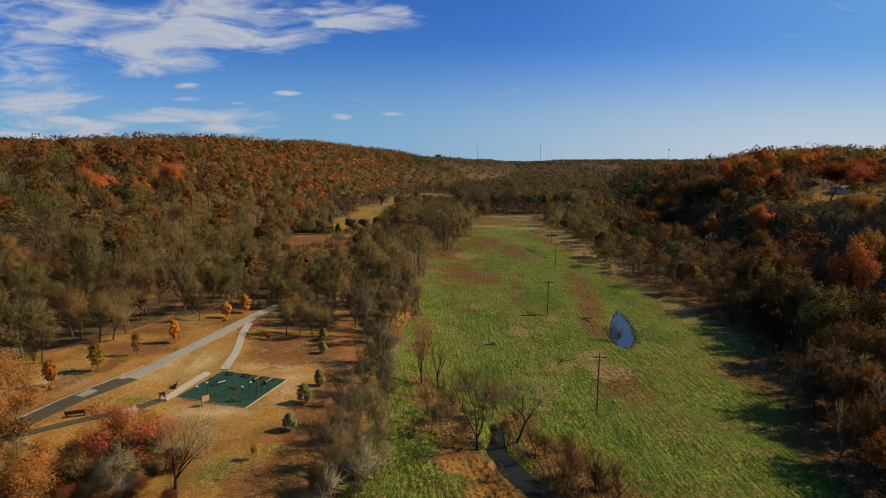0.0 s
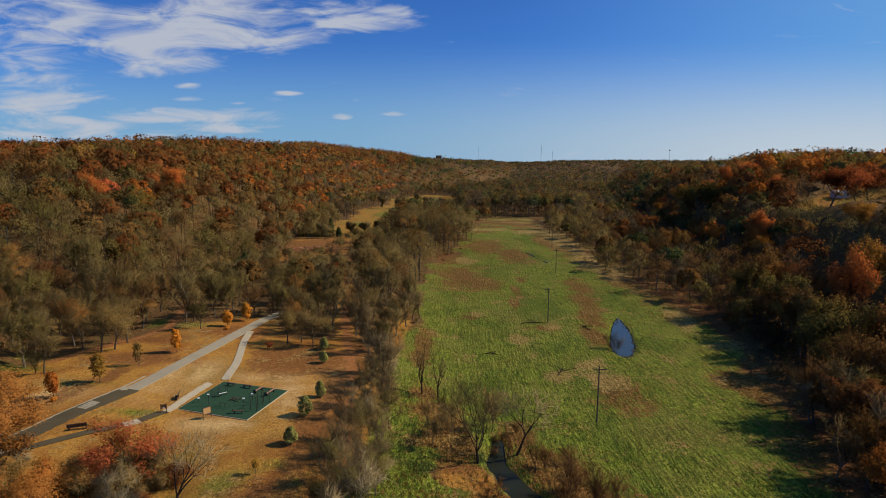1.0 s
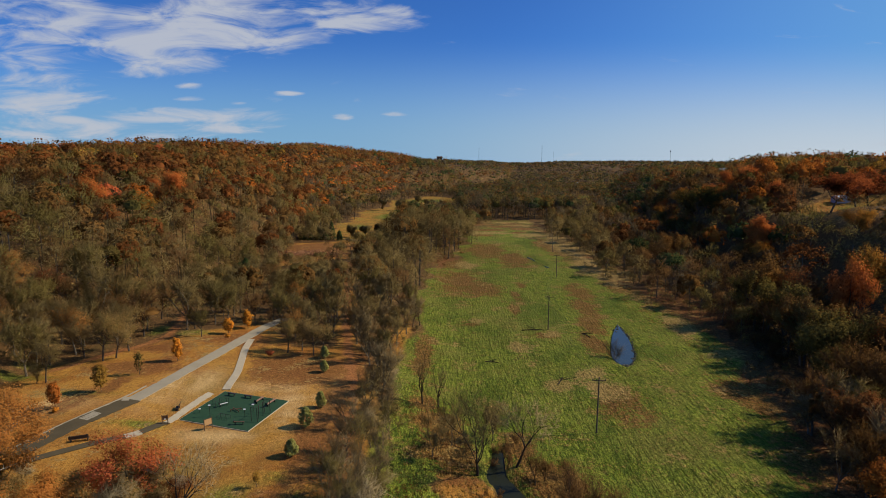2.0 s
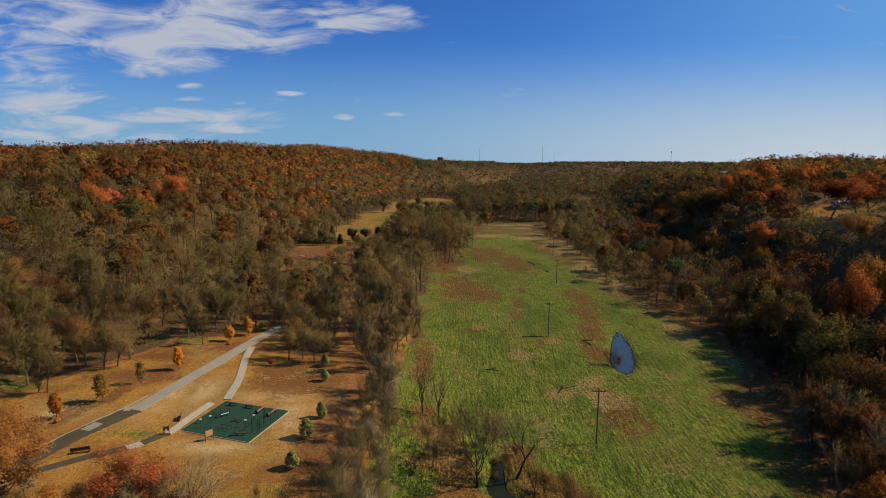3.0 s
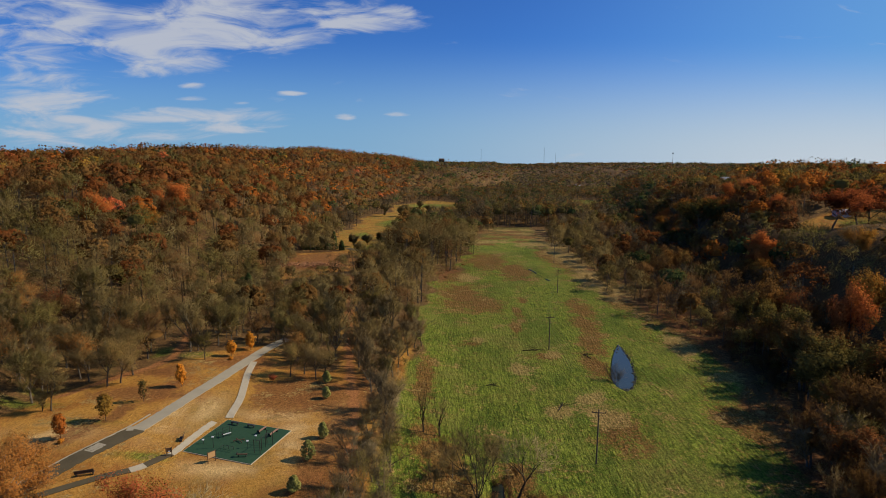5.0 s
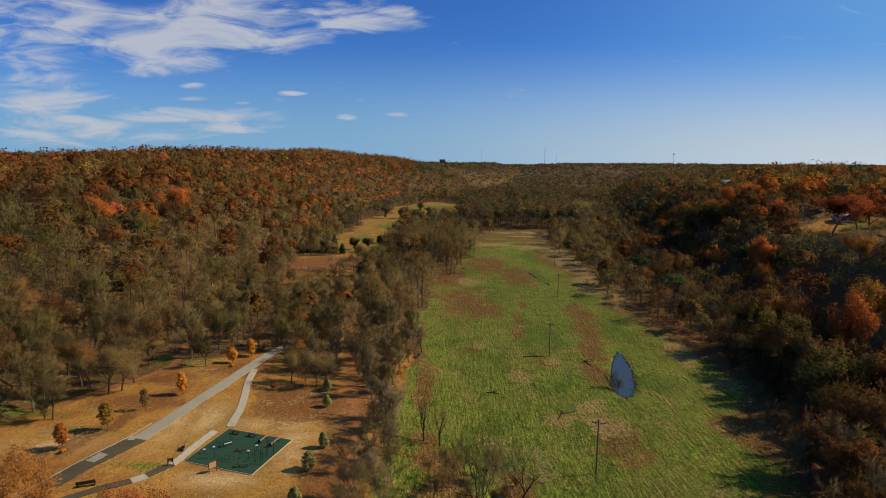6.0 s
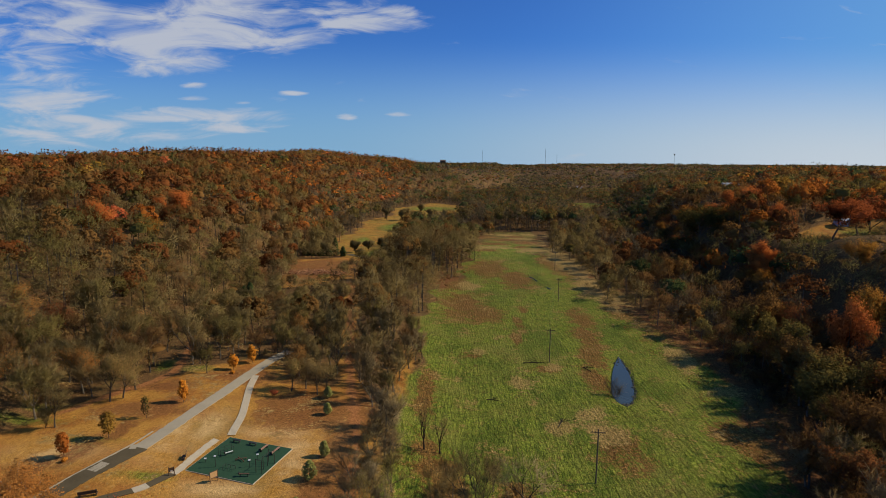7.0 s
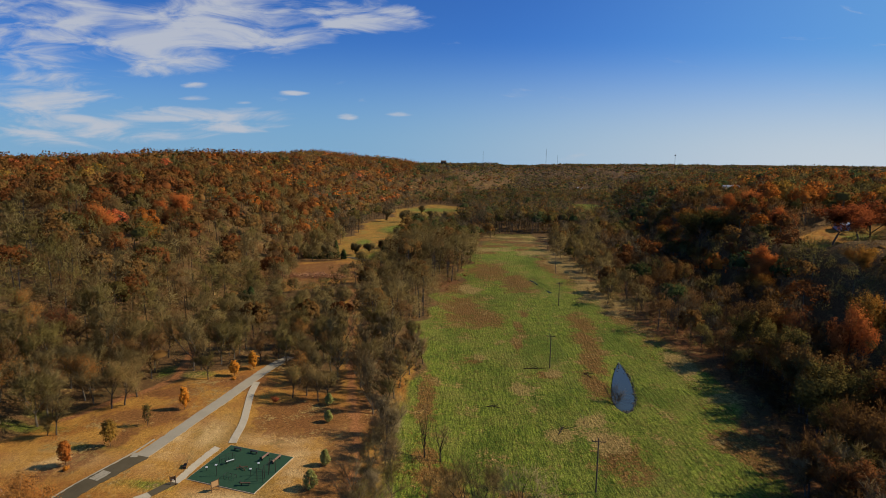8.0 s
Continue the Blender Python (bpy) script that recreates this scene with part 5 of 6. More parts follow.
# ------------------------------------------------------------------ trees and shrubs of the park
def young_tree(seed, x, y, h, w, mat, n, label):
    """A young lawn tree: slim trunk, steep limbs and an upright oval crown of loose clumps."""
    rng = np.random.default_rng(seed)
    e = thing("young_tree", x, y, label, "tree", 0, "young lawn trees")
    limbs = [(0, 0, -0.2, 0, 0, h * 0.55, 0.055, 0.035), (0, 0, h * 0.55, rng.normal() * 0.1, rng.normal() * 0.1, h * 0.95, 0.035, 0.01)]
    tips = []
    for k in range(26):
        u = 0.24 + 0.7 * (k + 0.5) / 26
        t = 2.4 * k + rng.normal() * 0.3
        r = w / 2 * math.sin(min(1.0, (u - 0.16) * 1.28) ** 0.75 * math.pi * 0.93) * rng.uniform(0.65, 1.1)
        tip = (r * math.cos(t), r * math.sin(t), h * u + r * 0.35)
        limbs.append((0, 0, h * u - r * 0.5, *tip, 0.02, 0.006))
        tips.append(tip)
    part("trunk", soup("trunk", tube_tris(limbs, 5)), BARK, e)
    tips = np.array(tips)
    off = rng.normal(size=(n, 3)) * [0.2 * w / 2, 0.2 * w / 2, 0.06 * h]
    p = tips[rng.integers(0, len(tips), n)] * [*rng.uniform(0.55, 1.0, (1, 1))[0].repeat(2), 1] + off
    face = unit(off) * 0.5 + unit(p * [1, 1, 0.2]) * 0.8 + [0, 0, 0.3] + rng.normal(size=(n, 3)) * 0.25
    part("crown", soup("crown", leaves(rng, p, 0.3, face, 0.5), face), mat, e)


GOLDEN = "young tree with golden-orange autumn leaves on the dry lawn"
for i, (x, y, h, w, mat, n, lab) in enumerate([(-53.3, 133.4, 3.9, 2.2, LEAF_GOLD, 1100, GOLDEN), (-50.5, 139.0, 4.6, 2.6, LEAF_GOLD, 1300, GOLDEN), (-56.6, 113.6, 5.0, 2.1, LEAF_GOLD, 1000, "upright young tree with dull yellow autumn leaves"),
                                               (-63.2, 97.6, 5.2, 2.5, LEAF_YELLOW, 1000, "upright young tree with yellow-brown autumn leaves"), (-67.0, 90.8, 4.4, 2.4, LEAF_ORANGE, 1100, "small round young tree with orange leaves on the lawn"),
                                               (-60.6, 106.0, 4.7, 2.2, LEAF_OLIVE, 260, "young tree with sparse olive-brown leaves on the lawn")]):
    young_tree(300 + i, x, y, h, w, mat, n, lab)
put(make_tree("young_tree", 312, 2.6, LEAF_YELLOW, "small sapling with thin yellow-green leaves", group="young lawn trees", style="leaf", per=8, size=0.16, reach=0.5, trunk=0.22, spread=0.7, levels=2, r=0.04, up=0.6), -25.3, 69.5)
put(make_tree("red_shrub", 313, 1.9, LEAF_RED, "small dark red shrub on the lawn", "shrub", style="leaf", per=16, size=0.16, reach=0.55, trunk=0.15, levels=2, r=0.05), -39.0, 120.0)
for i, (x, y) in enumerate([(-57.6, 117.2), (-52.6, 131.0), (-66.0, 89.2)]):
    put(make_tree("low_shrub", 316 + i, 0.9, LEAF_GOLD, "low golden shrub beside the lane", "shrub", style="leaf", per=10, size=0.14, reach=0.5, trunk=0.1, levels=2, r=0.03, spread=1.6), x, y)


def evergreen(seed, x, y, h, w):
    """A dense young holly: short trunk and a pointed crown of dark leaves."""
    rng = np.random.default_rng(seed)
    e = thing("evergreen_tree", x, y, "small dark green conical evergreen on the lawn", "tree", 0, "lawn evergreens")
    rod_part("trunk", (0, 0, -0.2), (0, 0, h * 0.6), 0.07, BARK, e, r1=0.03)
    n = 900
    u = rng.uniform(0, 1, n) ** 0.8
    zz = 0.35 + u * (h - 0.35)
    prof = np.sin(np.clip(u * 0.86 + 0.12, 0, 1) * math.pi) ** 0.6 * (1 - 0.2 * u)
    t = rng.uniform(0, 6.283, n)
    rr = w / 2 * prof * rng.uniform(0.55, 1.05, n) * (1 + 0.18 * np.sin(3 * t + 5 * u))
    p = np.stack([rr * np.cos(t), rr * np.sin(t), zz], 1)
    face = unit(p * [1, 1, 0.4] - [0, 0, 0.1 * h]) * 0.8 + [0, 0, 0.6] + rng.normal(size=(n, 3)) * 0.3
    part("crown", soup("crown", leaves(rng, p, 0.27, face, 0.5), face), LEAF_HOLLY, e)


for i, (x, y, h, w) in enumerate([(-21.9, 94.2, 3.1, 1.9), (-22.7, 86.6, 3.4, 2.5), (-26.6, 119.8, 2.8, 2.0), (-25.0, 111.6, 2.6, 1.8), (-22.6, 77.3, 2.7, 2.1)]):
    evergreen(400 + i, x, y, h, w)

# larger trees that stand by themselves
put(make_tree("maple_tree", 501, 9.0, LEAF_RED, "broad low tree with red autumn leaves by the path", style="leaf", per=20, size=0.14, reach=1.0, trunk=0.1, spread=1.25, levels=4, forks=3, up=0.3, bark=LIMB_DARK, extra=(LEAF_TAN, 1800, 0.14)), -40.0, 65.5, 30, 1.35, 0.82)
put(make_tree("sycamore_tree", 502, 19.5, LEAF_TAN, "tall tree with orange-brown autumn leaves and pale bark", style="leaf", per=70, size=0.16, reach=1.15, trunk=0.22, spread=1.05, levels=4, bark=BARK_PALE, up=0.25, extra=(LEAF_BROWN, 7000, 0.15)), -51.5, 58, 0)
put(make_tree("bare_tree", 503, 13.0, TWIG_PALE, "open bare tree with dark forked limbs on the lawn", bark=LIMB_DARK, per=2, twig=0.036, reach=1.7, trunk=0.18, levels=4, spread=0.95, r=0.22), -31.6, 60.5, 40)
put(make_tree("bare_tree", 504, 15.0, TWIG, "large bare many-stemmed tree beside the creek", bark=LIMB_DARK, per=2, twig=0.034, reach=1.5, trunk=0.1, levels=4, spread=1.0, forks=4, up=0.6), 5.3, 80, 10)
for i, (x, y, h) in enumerate([(1.4, 88.5, 9.0), (8.6, 91, 8.0), (-1.8, 84, 7.5)]):
    put(make_tree("bare_tree", 580 + i, h, TWIG, "bare spindly young tree among rusty weeds", group="creek saplings", bark=BARK_GREY, per=4, twig=0.03, reach=1.4, trunk=0.12, levels=4, spread=0.85, up=0.5, r=0.1), x, y, 70.0 * i)
for i, (x, y, h) in enumerate([(5.4, 313, 21), (-3.5, 306, 19), (8.5, 327, 20), (-13, 297, 18)]):
    put(make_tree("bare_tree", 590 + i, h, TWIG, "big bare vase-shaped tree at the field's far corner", group="field corner trees", bark=BARK_GREY, per=7, twig=0.13, reach=2.2, trunk=0.08, levels=4, spread=0.85, forks=4, up=0.5, r=0.25), x, y, 47.0 * i)
put(make_tree("bare_tree", 505, 12.5, TWIG_PALE, "dark bare leaning tree on the creek bank", bark=LIMB_DARK, per=2, twig=0.05, reach=1.8, trunk=0.3, levels=4, spread=0.9, lean=0.35), 11.6, 82.5, 0)
put(make_tree("bare_tree", 506, 11.5, TWIG, "slim bare upright tree at the field's edge", bark=LIMB_DARK, per=1, twig=0.03, reach=1.3, trunk=0.14, levels=4, spread=0.42, up=0.7), -4.2, 103, 0)
put(make_tree("bare_tree", 507, 11.0, TWIG, "slim bare forked tree at the field's edge", bark=LIMB_DARK, per=1, twig=0.03, reach=1.3, trunk=0.16, levels=4, spread=0.6, up=0.6), -1.0, 102.5, 70)
put(make_tree("bare_tree", 508, 10.5, TWIG, "bare forked tree between the track and the field", bark=BARK_GREY, per=3, twig=0.048, reach=1.3, trunk=0.2, levels=4, spread=0.9), -13.6, 92, 25)
for i, (x, y, h) in enumerate([(-58.5, 130.0, 7.5), (-76.2, 101.6, 10.0), (-77.8, 101.4, 5.0), (-36.0, 123.5, 9.5), (-70.4, 119.8, 11.3), (-72.4, 113.4, 11.8), (-76.5, 120.5, 9.5), (-29.5, 121.5, 8.5), (-27.5, 123.0, 8.0), (-70.6, 115.2, 10.8), (-78, 116, 10.5), (-74, 127, 9.5), (-63, 136.5, 10), (-82, 111, 9.5), (-33, 125, 9)]):
    put(make_tree("bare_tree", 520 + i, h, TWIG_OLIVE if i in (0, 3, 4, 5, 6, 9) else TWIG, "slender tree with thin olive-brown twigs at the lawn's edge", group="lawn edge trees", per=9, twig=0.04, reach=1.4, trunk=0.2, up=0.5, levels=3, extra=(LEAF_STRAW, 3400, 0.14) if i in (4, 5, 9) else (LEAF_STRAW, 2600, 0.13) if i in (3, 7, 10, 12, 14) else (LEAF_OLIVE, 120, 0.2)), x, y, 33.0 * i)


# thickets: along the track, the creek and the near corner
def thicket(spots_, key="brush", seed=8):
    rng = np.random.default_rng(seed)
    for x, y, s in spots_:
        grow_kind(key, x, y, rng, s)


def scatter(seed, n, x0, x1, y0, y1, s0, s1):
    rng = np.random.default_rng(seed)
    return [(float(rng.uniform(x0, x1)), float(rng.uniform(y0, y1)), float(rng.uniform(s0, s1))) for _ in range(n)]


kind_of("russet_brush", 3, name="bare_shrub", h=4.0, mat=TWIG_RED, label="russet thicket of bare stems by the water", category="shrub", group="bare shrubs", bark=LIMB_DARK, per=3, twig=0.042, reach=1.3, trunk=0.1, spread=0.9, forks=3, r=0.05, up=0.6)
thicket(scatter(61, 6, -17.5, -8.5, 56, 72, 0.9, 1.4))
for i, (x, y, h) in enumerate([(-14.5, 66, 9.5), (-11.8, 69.5, 8.5), (-15.2, 72.5, 8), (-12.6, 75.5, 10), (-14.8, 79.5, 8.5), (-11.6, 83, 7.5), (-13.2, 62.5, 9), (-10.2, 64.5, 8), (-15.5, 86, 8), (-8.9, 67.5, 6.5), (-9.3, 73, 7), (-9.6, 79.5, 7.5), (-9.0, 87, 7.5), (-10.0, 95, 8)]):
    put(make_tree("bare_tree", 600 + i, h, TWIG_DUN if i % 3 else TWIG_OLIVE, "bare many-stemmed young tree beside the track", group="track side trees", bark=BARK_GREY, per=4, twig=0.034, reach=1.6, trunk=0.12, levels=3, forks=4, spread=0.75, up=0.6, r=0.12), x, y, 50.0 * i)
thicket(scatter(62, 12, -15, -10, 84, 118, 0.6, 1.0), seed=9)
thicket(scatter(63, 14, 13.5, 23, 60, 80, 0.8, 1.5), "russet_brush", 10)
thicket(scatter(66, 6, 6.0, 8.5, 66, 78, 0.3, 0.55), "russet_brush", 14)
thicket([(8.2, 84.2, 0.55), (10.3, 86.3, 0.65), (9.0, 88.3, 0.7), (10.6, 83.6, 0.5)], "russet_brush", 19)
thicket(scatter(64, 3, -1, 4, 78, 92, 0.5, 0.7), "russet_brush", 12)
thicket([(9.5, 95, 0.8), (12.5, 90, 0.8)], "russet_brush", 11)
put(make_tree("bare_shrub", 515, 6.0, TWIG_ASH, "bare grey fan-shaped shrub on the bank of the pond", "shrub", bark=BARK_GREY, per=3, twig=0.02, reach=2.2, trunk=0.06, levels=3, forks=5, spread=0.8, up=0.45, r=0.06), 43.0, 132.6, 20)
thicket(scatter(71, 26, 79, 93, 106, 158, 0.7, 1.3), "russet_brush", 20)
thicket(scatter(65, 8, -62, -38, 58, 70, 0.7, 1.2), seed=13)
kind_of("leafy_brush", 4, name="leafy_shrub", h=3.6, mat=LEAF_STRAW, label="loose shrub with tan and olive autumn leaves", category="shrub", group="leafy shrubs", style="leaf", per=7, size=0.15, reach=1.1, trunk=0.12, spread=1.1, forks=4, r=0.05, up=0.4, bark=BARK_GREY, extra=(LEAF_OLIVE, 420, 0.16))
kind_of("rusty_brush", 2, name="leafy_shrub", h=3.2, mat=LEAF_RUST, label="low shrub with orange-red autumn leaves", category="shrub", group="leafy shrubs", style="leaf", per=14, size=0.17, reach=1.1, trunk=0.12, spread=1.1, forks=4, r=0.05, up=0.4, bark=LIMB_DARK)
kind_of("olive_brush", 3, name="bare_shrub", h=4.5, mat=TWIG_OLIVE, label="thicket of olive-brown twigs", category="shrub", group="bare shrubs", per=6, twig=0.03, reach=1.2, trunk=0.1, spread=1.0, forks=4, r=0.05, up=0.5, bark=BARK_GREY, extra=(LEAF_OLIVE, 160, 0.15))
kind_of("tan_brush", 2, name="leafy_shrub", h=5.0, mat=LEAF_TAN, label="tall loose shrub with orange-brown autumn leaves", category="shrub", group="leafy shrubs", style="leaf", per=12, size=0.15, reach=1.2, trunk=0.12, spread=1.1, forks=4, r=0.05, up=0.4, bark=BARK_GREY)
thicket(scatter(72, 9, -56, -44.5, 57, 63.5, 0.7, 1.2), "tan_brush", 21)
thicket(scatter(66, 34, -60, -35, 57, 69, 0.6, 1.25), "leafy_brush", 15)
thicket(scatter(67, 7, -54, -30, 58, 68, 0.45, 0.95), "rusty_brush", 16)
thicket(scatter(68, 5, -17, -11, 56, 92, 0.6, 1.1), "olive_brush", 17)
for i, (x, y, h) in enumerate([(17.0, 70.5, 9), (20.5, 69, 8), (15.2, 65.5, 8.5), (13.8, 77.5, 6), (22.5, 66, 7)]):
    put(make_tree("bare_tree", 560 + i, h, TWIG_RED, "dark bare sapling by the creek bank", group="creek saplings", bark=LIMB_DARK, per=4, twig=0.03, reach=1.3, trunk=0.2, levels=3, spread=0.6, up=0.6, r=0.11), x, y, 40.0 * i)


# ------------------------------------------------------------------ far landmarks
def house(name, x, y, z, w, d, h, roof_h, turn, wall_mat, roof_mat, label, windows=4):
    b = thing(name, x, y, label, "house", turn, z=z)
    wall = box_part("wall", (0, 0, h / 2 - 0.3), (w, d, h + 0.6), wall_mat, b, bevel=0.02)

    def roof(bm):
        o = 0.4
        v = [bm.verts.new(p) for p in ((-w / 2 - o, -d / 2 - o, h), (w / 2 + o, -d / 2 - o, h), (w / 2 + o, d / 2 + o, h), (-w / 2 - o, d / 2 + o, h), (-w / 2 - o, 0, h + roof_h), (w / 2 + o, 0, h + roof_h))]
        for f in ((0, 1, 5, 4), (2, 3, 4, 5), (0, 4, 3), (1, 2, 5), (3, 2, 1, 0)):
            bm.faces.new([v[i] for i in f])
    bm_part("roof", roof, roof_mat, b)
    for k in range(windows):
        wx = -w / 2 + w * (k + 0.5) / windows
        win = box_part("window", (wx, -d / 2 - 0.02, h * 0.55), (1.2, 0.1, 1.3), PANEL_WHITE, b)
        box_part("pane", (wx, -d / 2 - 0.08, h * 0.55), (1.0, 0.03, 1.1), GLASS_DARK, win)
    return b


house("house", 183, 259, ground_z(183, 259) + 0.3, 6.5, 4.5, 2.1, 0.8, 8, SIDING, ROOF_PALE, "low blue-grey house on a hilltop lawn", 2)
house("barn", 212, 425, 35.5, 12, 7, 2.6, 2.2, 10, PANEL_WHITE, ROOF_PALE, "pale barn roof among hilltop trees", 2)
house("farmhouse", 318, 1365, ground_z(318, 1365) + 0.5, 13, 8, 3.4, 2.6, 5, PANEL_WHITE, ROOF_PALE, "white farmhouse in the far valley", 4)
house("house", -15, 1700, 42, 16, 12, 7, 3, 0, WOOD_DARK, WOOD_DARK, "dark house on the far wooded ridge", 3)


def mast(x, y, z, h, r):
    m = thing("radio_mast", x, y, "thin lattice radio mast on the horizon", "mast", 0, "radio masts", z)
    rod_part("shaft", (0, 0, -20), (0, 0, h), r, STEEL_DARK, m, r1=r * 0.6)
    for k in range(4):
        rod_part("antenna", (-r * 2.5, 0, h * (0.6 + 0.12 * k)), (r * 2.5, 0, h * (0.6 + 0.12 * k)), r * 0.5, STEEL_DARK, m)


for x, y, z, h, r in ((158, 2600, 40, 53, 0.5), (446, 2600, 28, 75, 0.7), (575, 3000, 30, 50, 0.5), (1034, 2600, 36, 44, 0.6)):
    mast(x, y, z, h, r)
tank = thing("water_tower", 1034, 2601, "small round tank of a far water tower", "water tower", z=79)
bm_part("tank", lambda bm: bmesh.ops.create_uvsphere(bm, u_segments=16, v_segments=8, radius=3.2), STEEL_DARK, tank)


# ------------------------------------------------------------------ wheel ruts in the field
MUD = made("rut_mud", stone_look((0.04, 0.045, 0.01), (0.09, 0.08, 0.02), 0.6), roughness=1.0)
for k, off in enumerate((-0.8, 0.8)):
    ribbon("wheel_rut", [(-2.5 + off, 182), (-5.4 + off, 172), (-6.3 + off, 150), (-6.6 + off, 130), (-5.6 + off, 112)], 0.4, -0.08, MUD, "worn wheel rut in the field grass", "track", 0.3, 0.08, 20 + k)
for k, (x0, w0) in enumerate(((24.5, 0.4), (27, 0.26), (29.4, 0.32), (33, 0.26), (36.5, 0.3))):
    ribbon("wheel_rut", [(x0, 90 - k), (x0 + 4.2, 81), (x0 + 9.6, 70), (x0 + 16, 57)], w0, -0.1, MUD, "faint mower line in the field grass", "track", 0.3, 0.04, 60 + k)


for k, line in enumerate(([(41.6, 276), (43.2, 270.5), (43.8, 266)], [(46.2, 254), (47.4, 249.5)])):
    ribbon("puddle", line, 0.55, 0.0, CREEK_WATER, "small dark puddle in the wet field grass", "puddle", 0.3, 0.2, 90 + k)


# ------------------------------------------------------------------ beyond the lawn: meadow edge
def cedar(seed, x, y, h, w):
    rng = np.random.default_rng(seed)
    e = thing("cedar_tree", x, y, "dark green column-shaped cedar at the meadow edge", "tree", 0, "meadow cedars")
    rod_part("trunk", (0, 0, -0.2), (0, 0, h * 0.8), 0.14, BARK, e, r1=0.04)
    n = 800
    u = rng.uniform(0, 1, n)
    t = rng.uniform(0, 6.283, n)
    rr = w / 2 * (1 - u ** 2.2) ** 0.7 * rng.uniform(0.6, 1.05, n) * (1 + 0.2 * np.sin(3 * t + 7 * u))
    p = np.stack([rr * np.cos(t), rr * np.sin(t), 0.3 + u * (h - 0.3)], 1)
    face = unit(p * [1, 1, 0.3] - [0, 0, 0.1 * h]) + [0, 0, 0.25] + rng.normal(size=(n, 3)) * 0.2
    part("crown", soup("crown", leaves(rng, p, 0.6, face, 0.5), face), LEAF_GREEN, e)


for i, (x, y, h, w) in enumerate([(-66.5, 329, 11, 4.2), (-61.5, 326, 6, 3.6), (-70, 327, 4.5, 4.5), (-74.5, 327, 4, 4.5), (-79, 327, 3.6, 5), (-83.5, 328, 4, 5), (-40, 345, 6, 4), (-36.8, 346, 5, 4), (-74, 205, 8, 4), (-77, 207, 6, 4)]):
    cedar(700 + i, x, y, h, w)
for i, (x, y, h) in enumerate([(-62, 566, 14), (-46, 562, 12), (-42, 566, 13), (-33, 560, 11), (-17, 557, 14), (-4, 562, 13), (-30, 640, 12), (-50, 352, 7), (-45, 372, 6), (-57, 343, 8), (-79, 333, 9), (-73, 332, 8), (-86, 336, 9)]):
    put(make_tree("bare_tree", 740 + i, h, TWIG, "bare spreading tree standing in the far meadow", group="meadow trees", per=16, twig=0.26, reach=2.0, trunk=0.22, levels=3, spread=1.2), x, y, 20.0 * i)
ribbon("lane", [(-20, 312), (-33, 316), (-46, 322), (-60, 335)], 5.0, 0.06, ASPHALT, "dark lane beyond the trees", "road", seed=50)


def brush_pile():
    rng = np.random.default_rng(77)
    n = 640
    p = np.stack([rng.normal(size=n) * 8.0 - 64, rng.normal(size=n) * 2.6 + 266, np.zeros(n)], 1)
    p[:, 2] = height(p[:, 0], p[:, 1]) + rng.uniform(0, 1.3, n)
    d = rng.normal(size=(n, 3)) * [1, 1, 0.15]
    tris = tube_tris(np.concatenate([p, p + unit(d) * rng.uniform(1.5, 4, (n, 1)), np.full((n, 1), 0.12), np.full((n, 1), 0.07)], 1), 4)
    tagged(part("brush_pile", soup("brush_pile", tris), BRANCH_RED), "long heap of cut reddish branches in the meadow", "brush pile", kind="stuff")


brush_pile()


# ------------------------------------------------------------------ grass past counting
def grass(name, label, seed, n, x0, x1, y0, y1, poly, mats, size, skip=()):
    rng = np.random.default_rng(seed)
    x, y = rng.uniform(x0, x1, n), y0 + (y1 - y0) * rng.uniform(0, 1, n) ** 1.9
    # tufts gather in ragged rows that the mower left
    u_ = x * 0.97 + y * 0.24
    x = x + (np.round(u_ / 1.1) * 1.1 - u_ + rng.normal(size=n) * 0.16) * (rng.uniform(size=n) < 0.7)
    clump = np.sin(u_ * 0.21 + 2 * np.sin(y * 0.11)) * np.sin(y * 0.35 + 1.5 * np.sin(x * 0.3)) * 0.5
    keep = inside(x, y, poly) & (clump + rng.normal(size=n) * 0.6 > 0.1) & (line_dist(x, y, CREEK) > 3) & ~inside(x, y, POND)
    for s in skip:
        keep &= ~inside(x, y, s)
    x, y = x[keep], y[keep]
    m = len(x)
    p = np.repeat(np.stack([x, y, height(x, y) - 0.03], 1), 3, 0)
    p[:, :2] += rng.normal(size=(3 * m, 2)) * 0.14
    d = rng.normal(size=(3 * m, 3)) * 0.55 + [0, 0, 1]
    tris = slivers(rng, p, d, rng.uniform(0.6, 1.3, 3 * m) * size, size * 0.34)
    me = soup(name, tris, rng.normal(size=(3 * m, 3)) * 0.3 + [0.1, 0, 1.0])
    for mt in mats:
        me.materials.append(mt)
    me.polygons.foreach_set("material_index", np.repeat(rng.integers(0, len(mats), m), 3).astype(np.int32))
    tagged(part(name, me, None), label, "grass", kind="stuff")


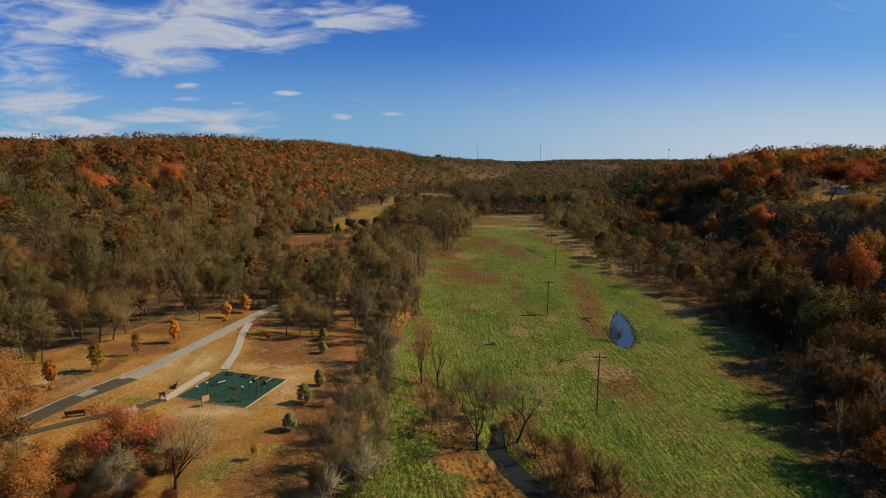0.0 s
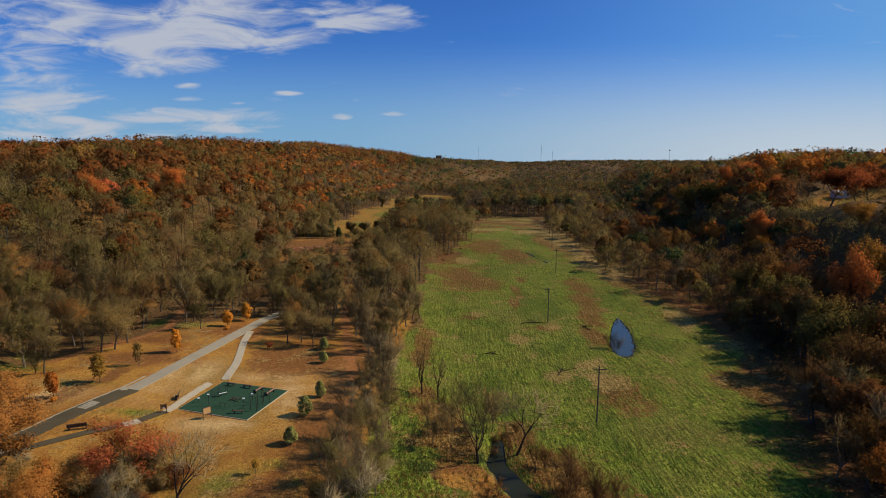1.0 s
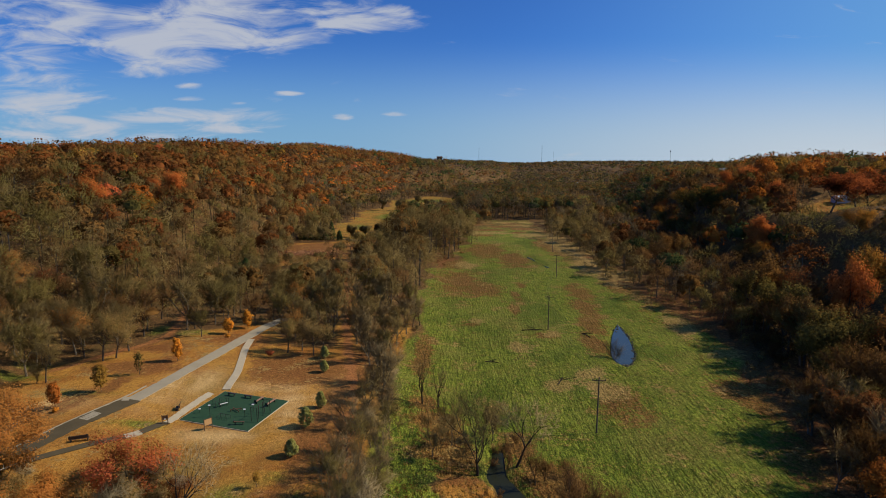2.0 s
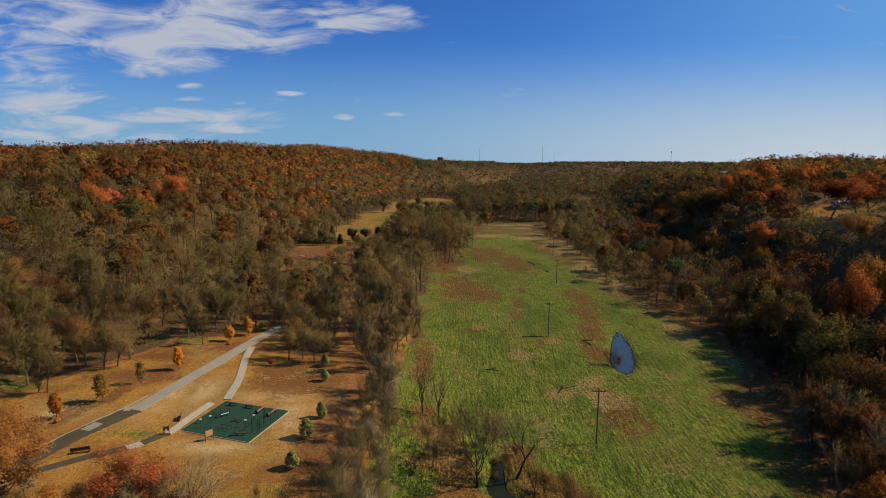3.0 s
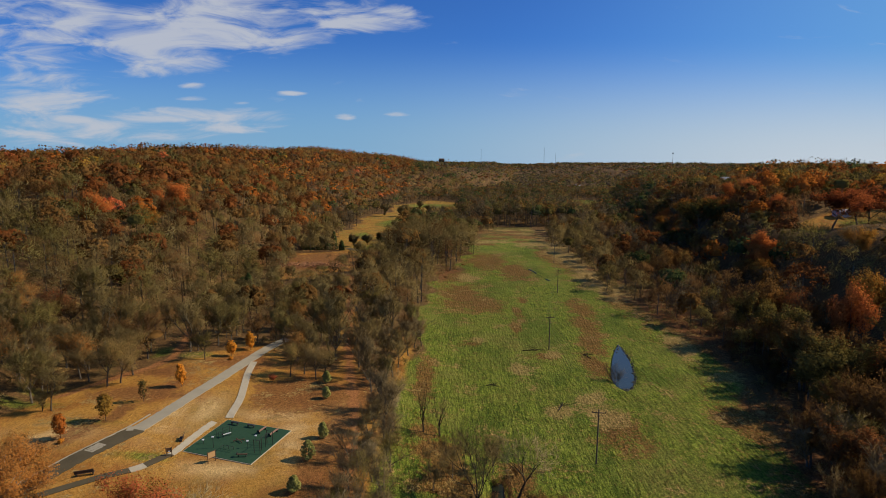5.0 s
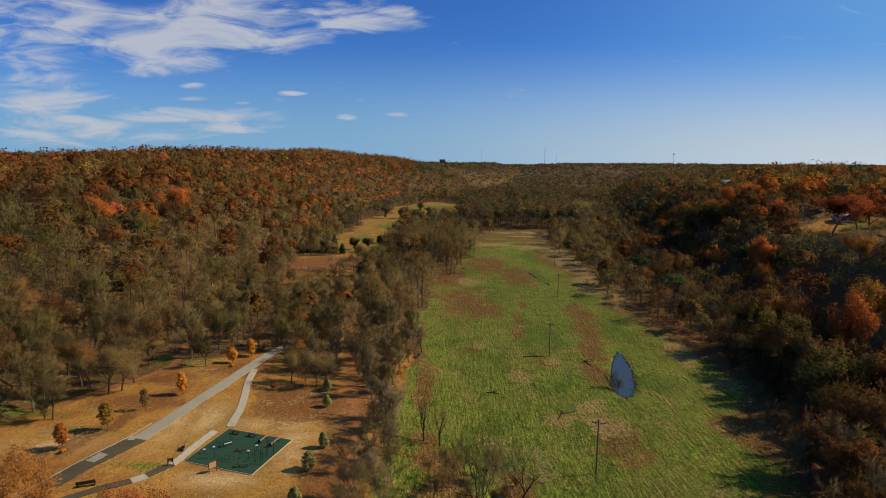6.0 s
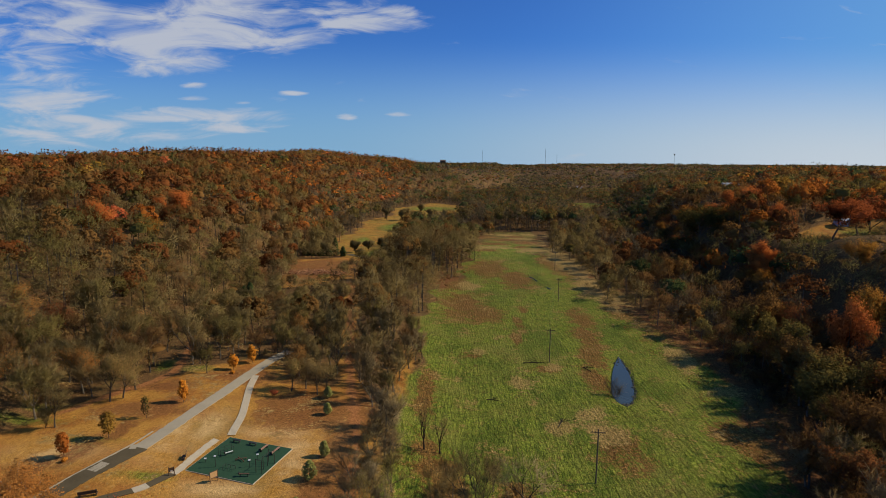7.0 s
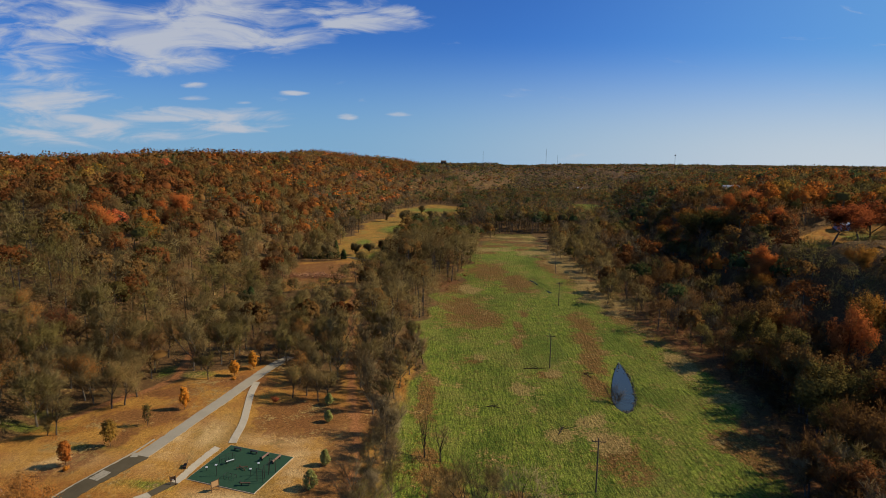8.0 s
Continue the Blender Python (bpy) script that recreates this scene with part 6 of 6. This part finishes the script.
BLADE_GREEN = leafy("blade_green", (0.07, 0.115, 0.013), (0.15, 0.2, 0.028), (0.13, 0.15, 0.026), 0.3, 0.62)
BLADE_DEEP = leafy("blade_deep_green", (0.05, 0.09, 0.012), (0.11, 0.16, 0.024), (0.1, 0.12, 0.02), 0.3, 0.66)
BLADE_DRY = leafy("blade_dry", (0.23, 0.135, 0.045), (0.38, 0.24, 0.085), (0.3, 0.18, 0.06), 0.1)
BLADE_RUST = leafy("blade_rust", (0.14, 0.052, 0.017), (0.29, 0.115, 0.036), (0.2, 0.078, 0.024), 0.2)
grass("field_grass", "uneven tufts of green and yellowed field grass", 81, 120000, -13, 86, 60, 330, FIELD, [BLADE_GREEN, BLADE_DEEP, BLADE_DEEP, BLADE_DRY, BLADE_DEEP], 0.3, [[(-6, 104), (1, 103), (6, 93), (6, 83), (-1, 81), (-5, 92)], [(12, 82), (20, 80), (27, 64), (19, 58), (15, 68)], [(-2, 80), (8, 79), (12, 66), (6, 60), (0, 70)]])
grass("dry_weeds", "rust and straw coloured dry weeds at the field edge", 82, 30000, -13, 86, 60, 240, [(-13, 60), (-8, 112), (0, 108), (6, 94), (8, 84), (24, 72), (26, 60), (60, 60), (62, 95), (60, 112), (66, 150), (60, 185), (66, 235), (86, 235), (86, 150), (74, 110), (70, 60)], [BLADE_RUST, BLADE_RUST, BLADE_RUST, BLADE_DRY], 0.42)
grass("bank_straw", "matted pale straw on the creek bank", 84, 9000, -2, 13, 58, 81, [(-2, 80), (8, 79), (12, 66), (6, 58), (0, 66)], [BLADE_DRY, BLADE_DRY, BLADE_GREEN], 0.3)
grass("lawn_grass", "short dry tan lawn grass with worn tufts", 83, 16000, -84, -17, 52, 142, PARK, [BLADE_DRY, BLADE_DRY, BLADE_RUST], 0.22, [PAD])


# ------------------------------------------------------------------ fallen wood in the field
def fallen_log(x, y, turn, length, seed):
    rng = np.random.default_rng(seed)
    g = thing("fallen_log", x, y, "dark fallen branch lying in the field grass", "log", turn, "fallen logs")
    segs = [(-length / 2, 0, 0.15, 0, rng.normal() * 0.2, 0.2, 0.12, 0.1), (0, 0, 0.2, length / 2, rng.normal() * 0.4, 0.25, 0.1, 0.05)]
    part("log", soup("log", tube_tris(segs, 7)), LIMB_DARK, g)
    limbs = [(rng.uniform(-0.3, 0.4) * length, 0, 0.2, rng.uniform(-0.3, 0.5) * length, rng.normal() * 1.2, rng.uniform(0.4, 1.1), 0.06, 0.02) for _ in range(7)]
    part("limbs", soup("limbs", tube_tris(limbs, 4)), LIMB_DARK, g)


fallen_log(26.0, 117.5, 62, 4.5, 1)
# this log is added in place of a thin dark line beside the second pole
fallen_log(25.2, 154.5, 5, 6.0, 2)
fallen_log(11.5, 129, 3, 3.2, 3)
fallen_log(39.5, 150, 110, 4.0, 4)

# growths of which no tree was planted
for key in KINDS:
    for i, spare in enumerate(KINDS[key]):
        if (key, i) not in used:
            for ob in [*spare.children, spare]:
                bpy.data.objects.remove(ob)
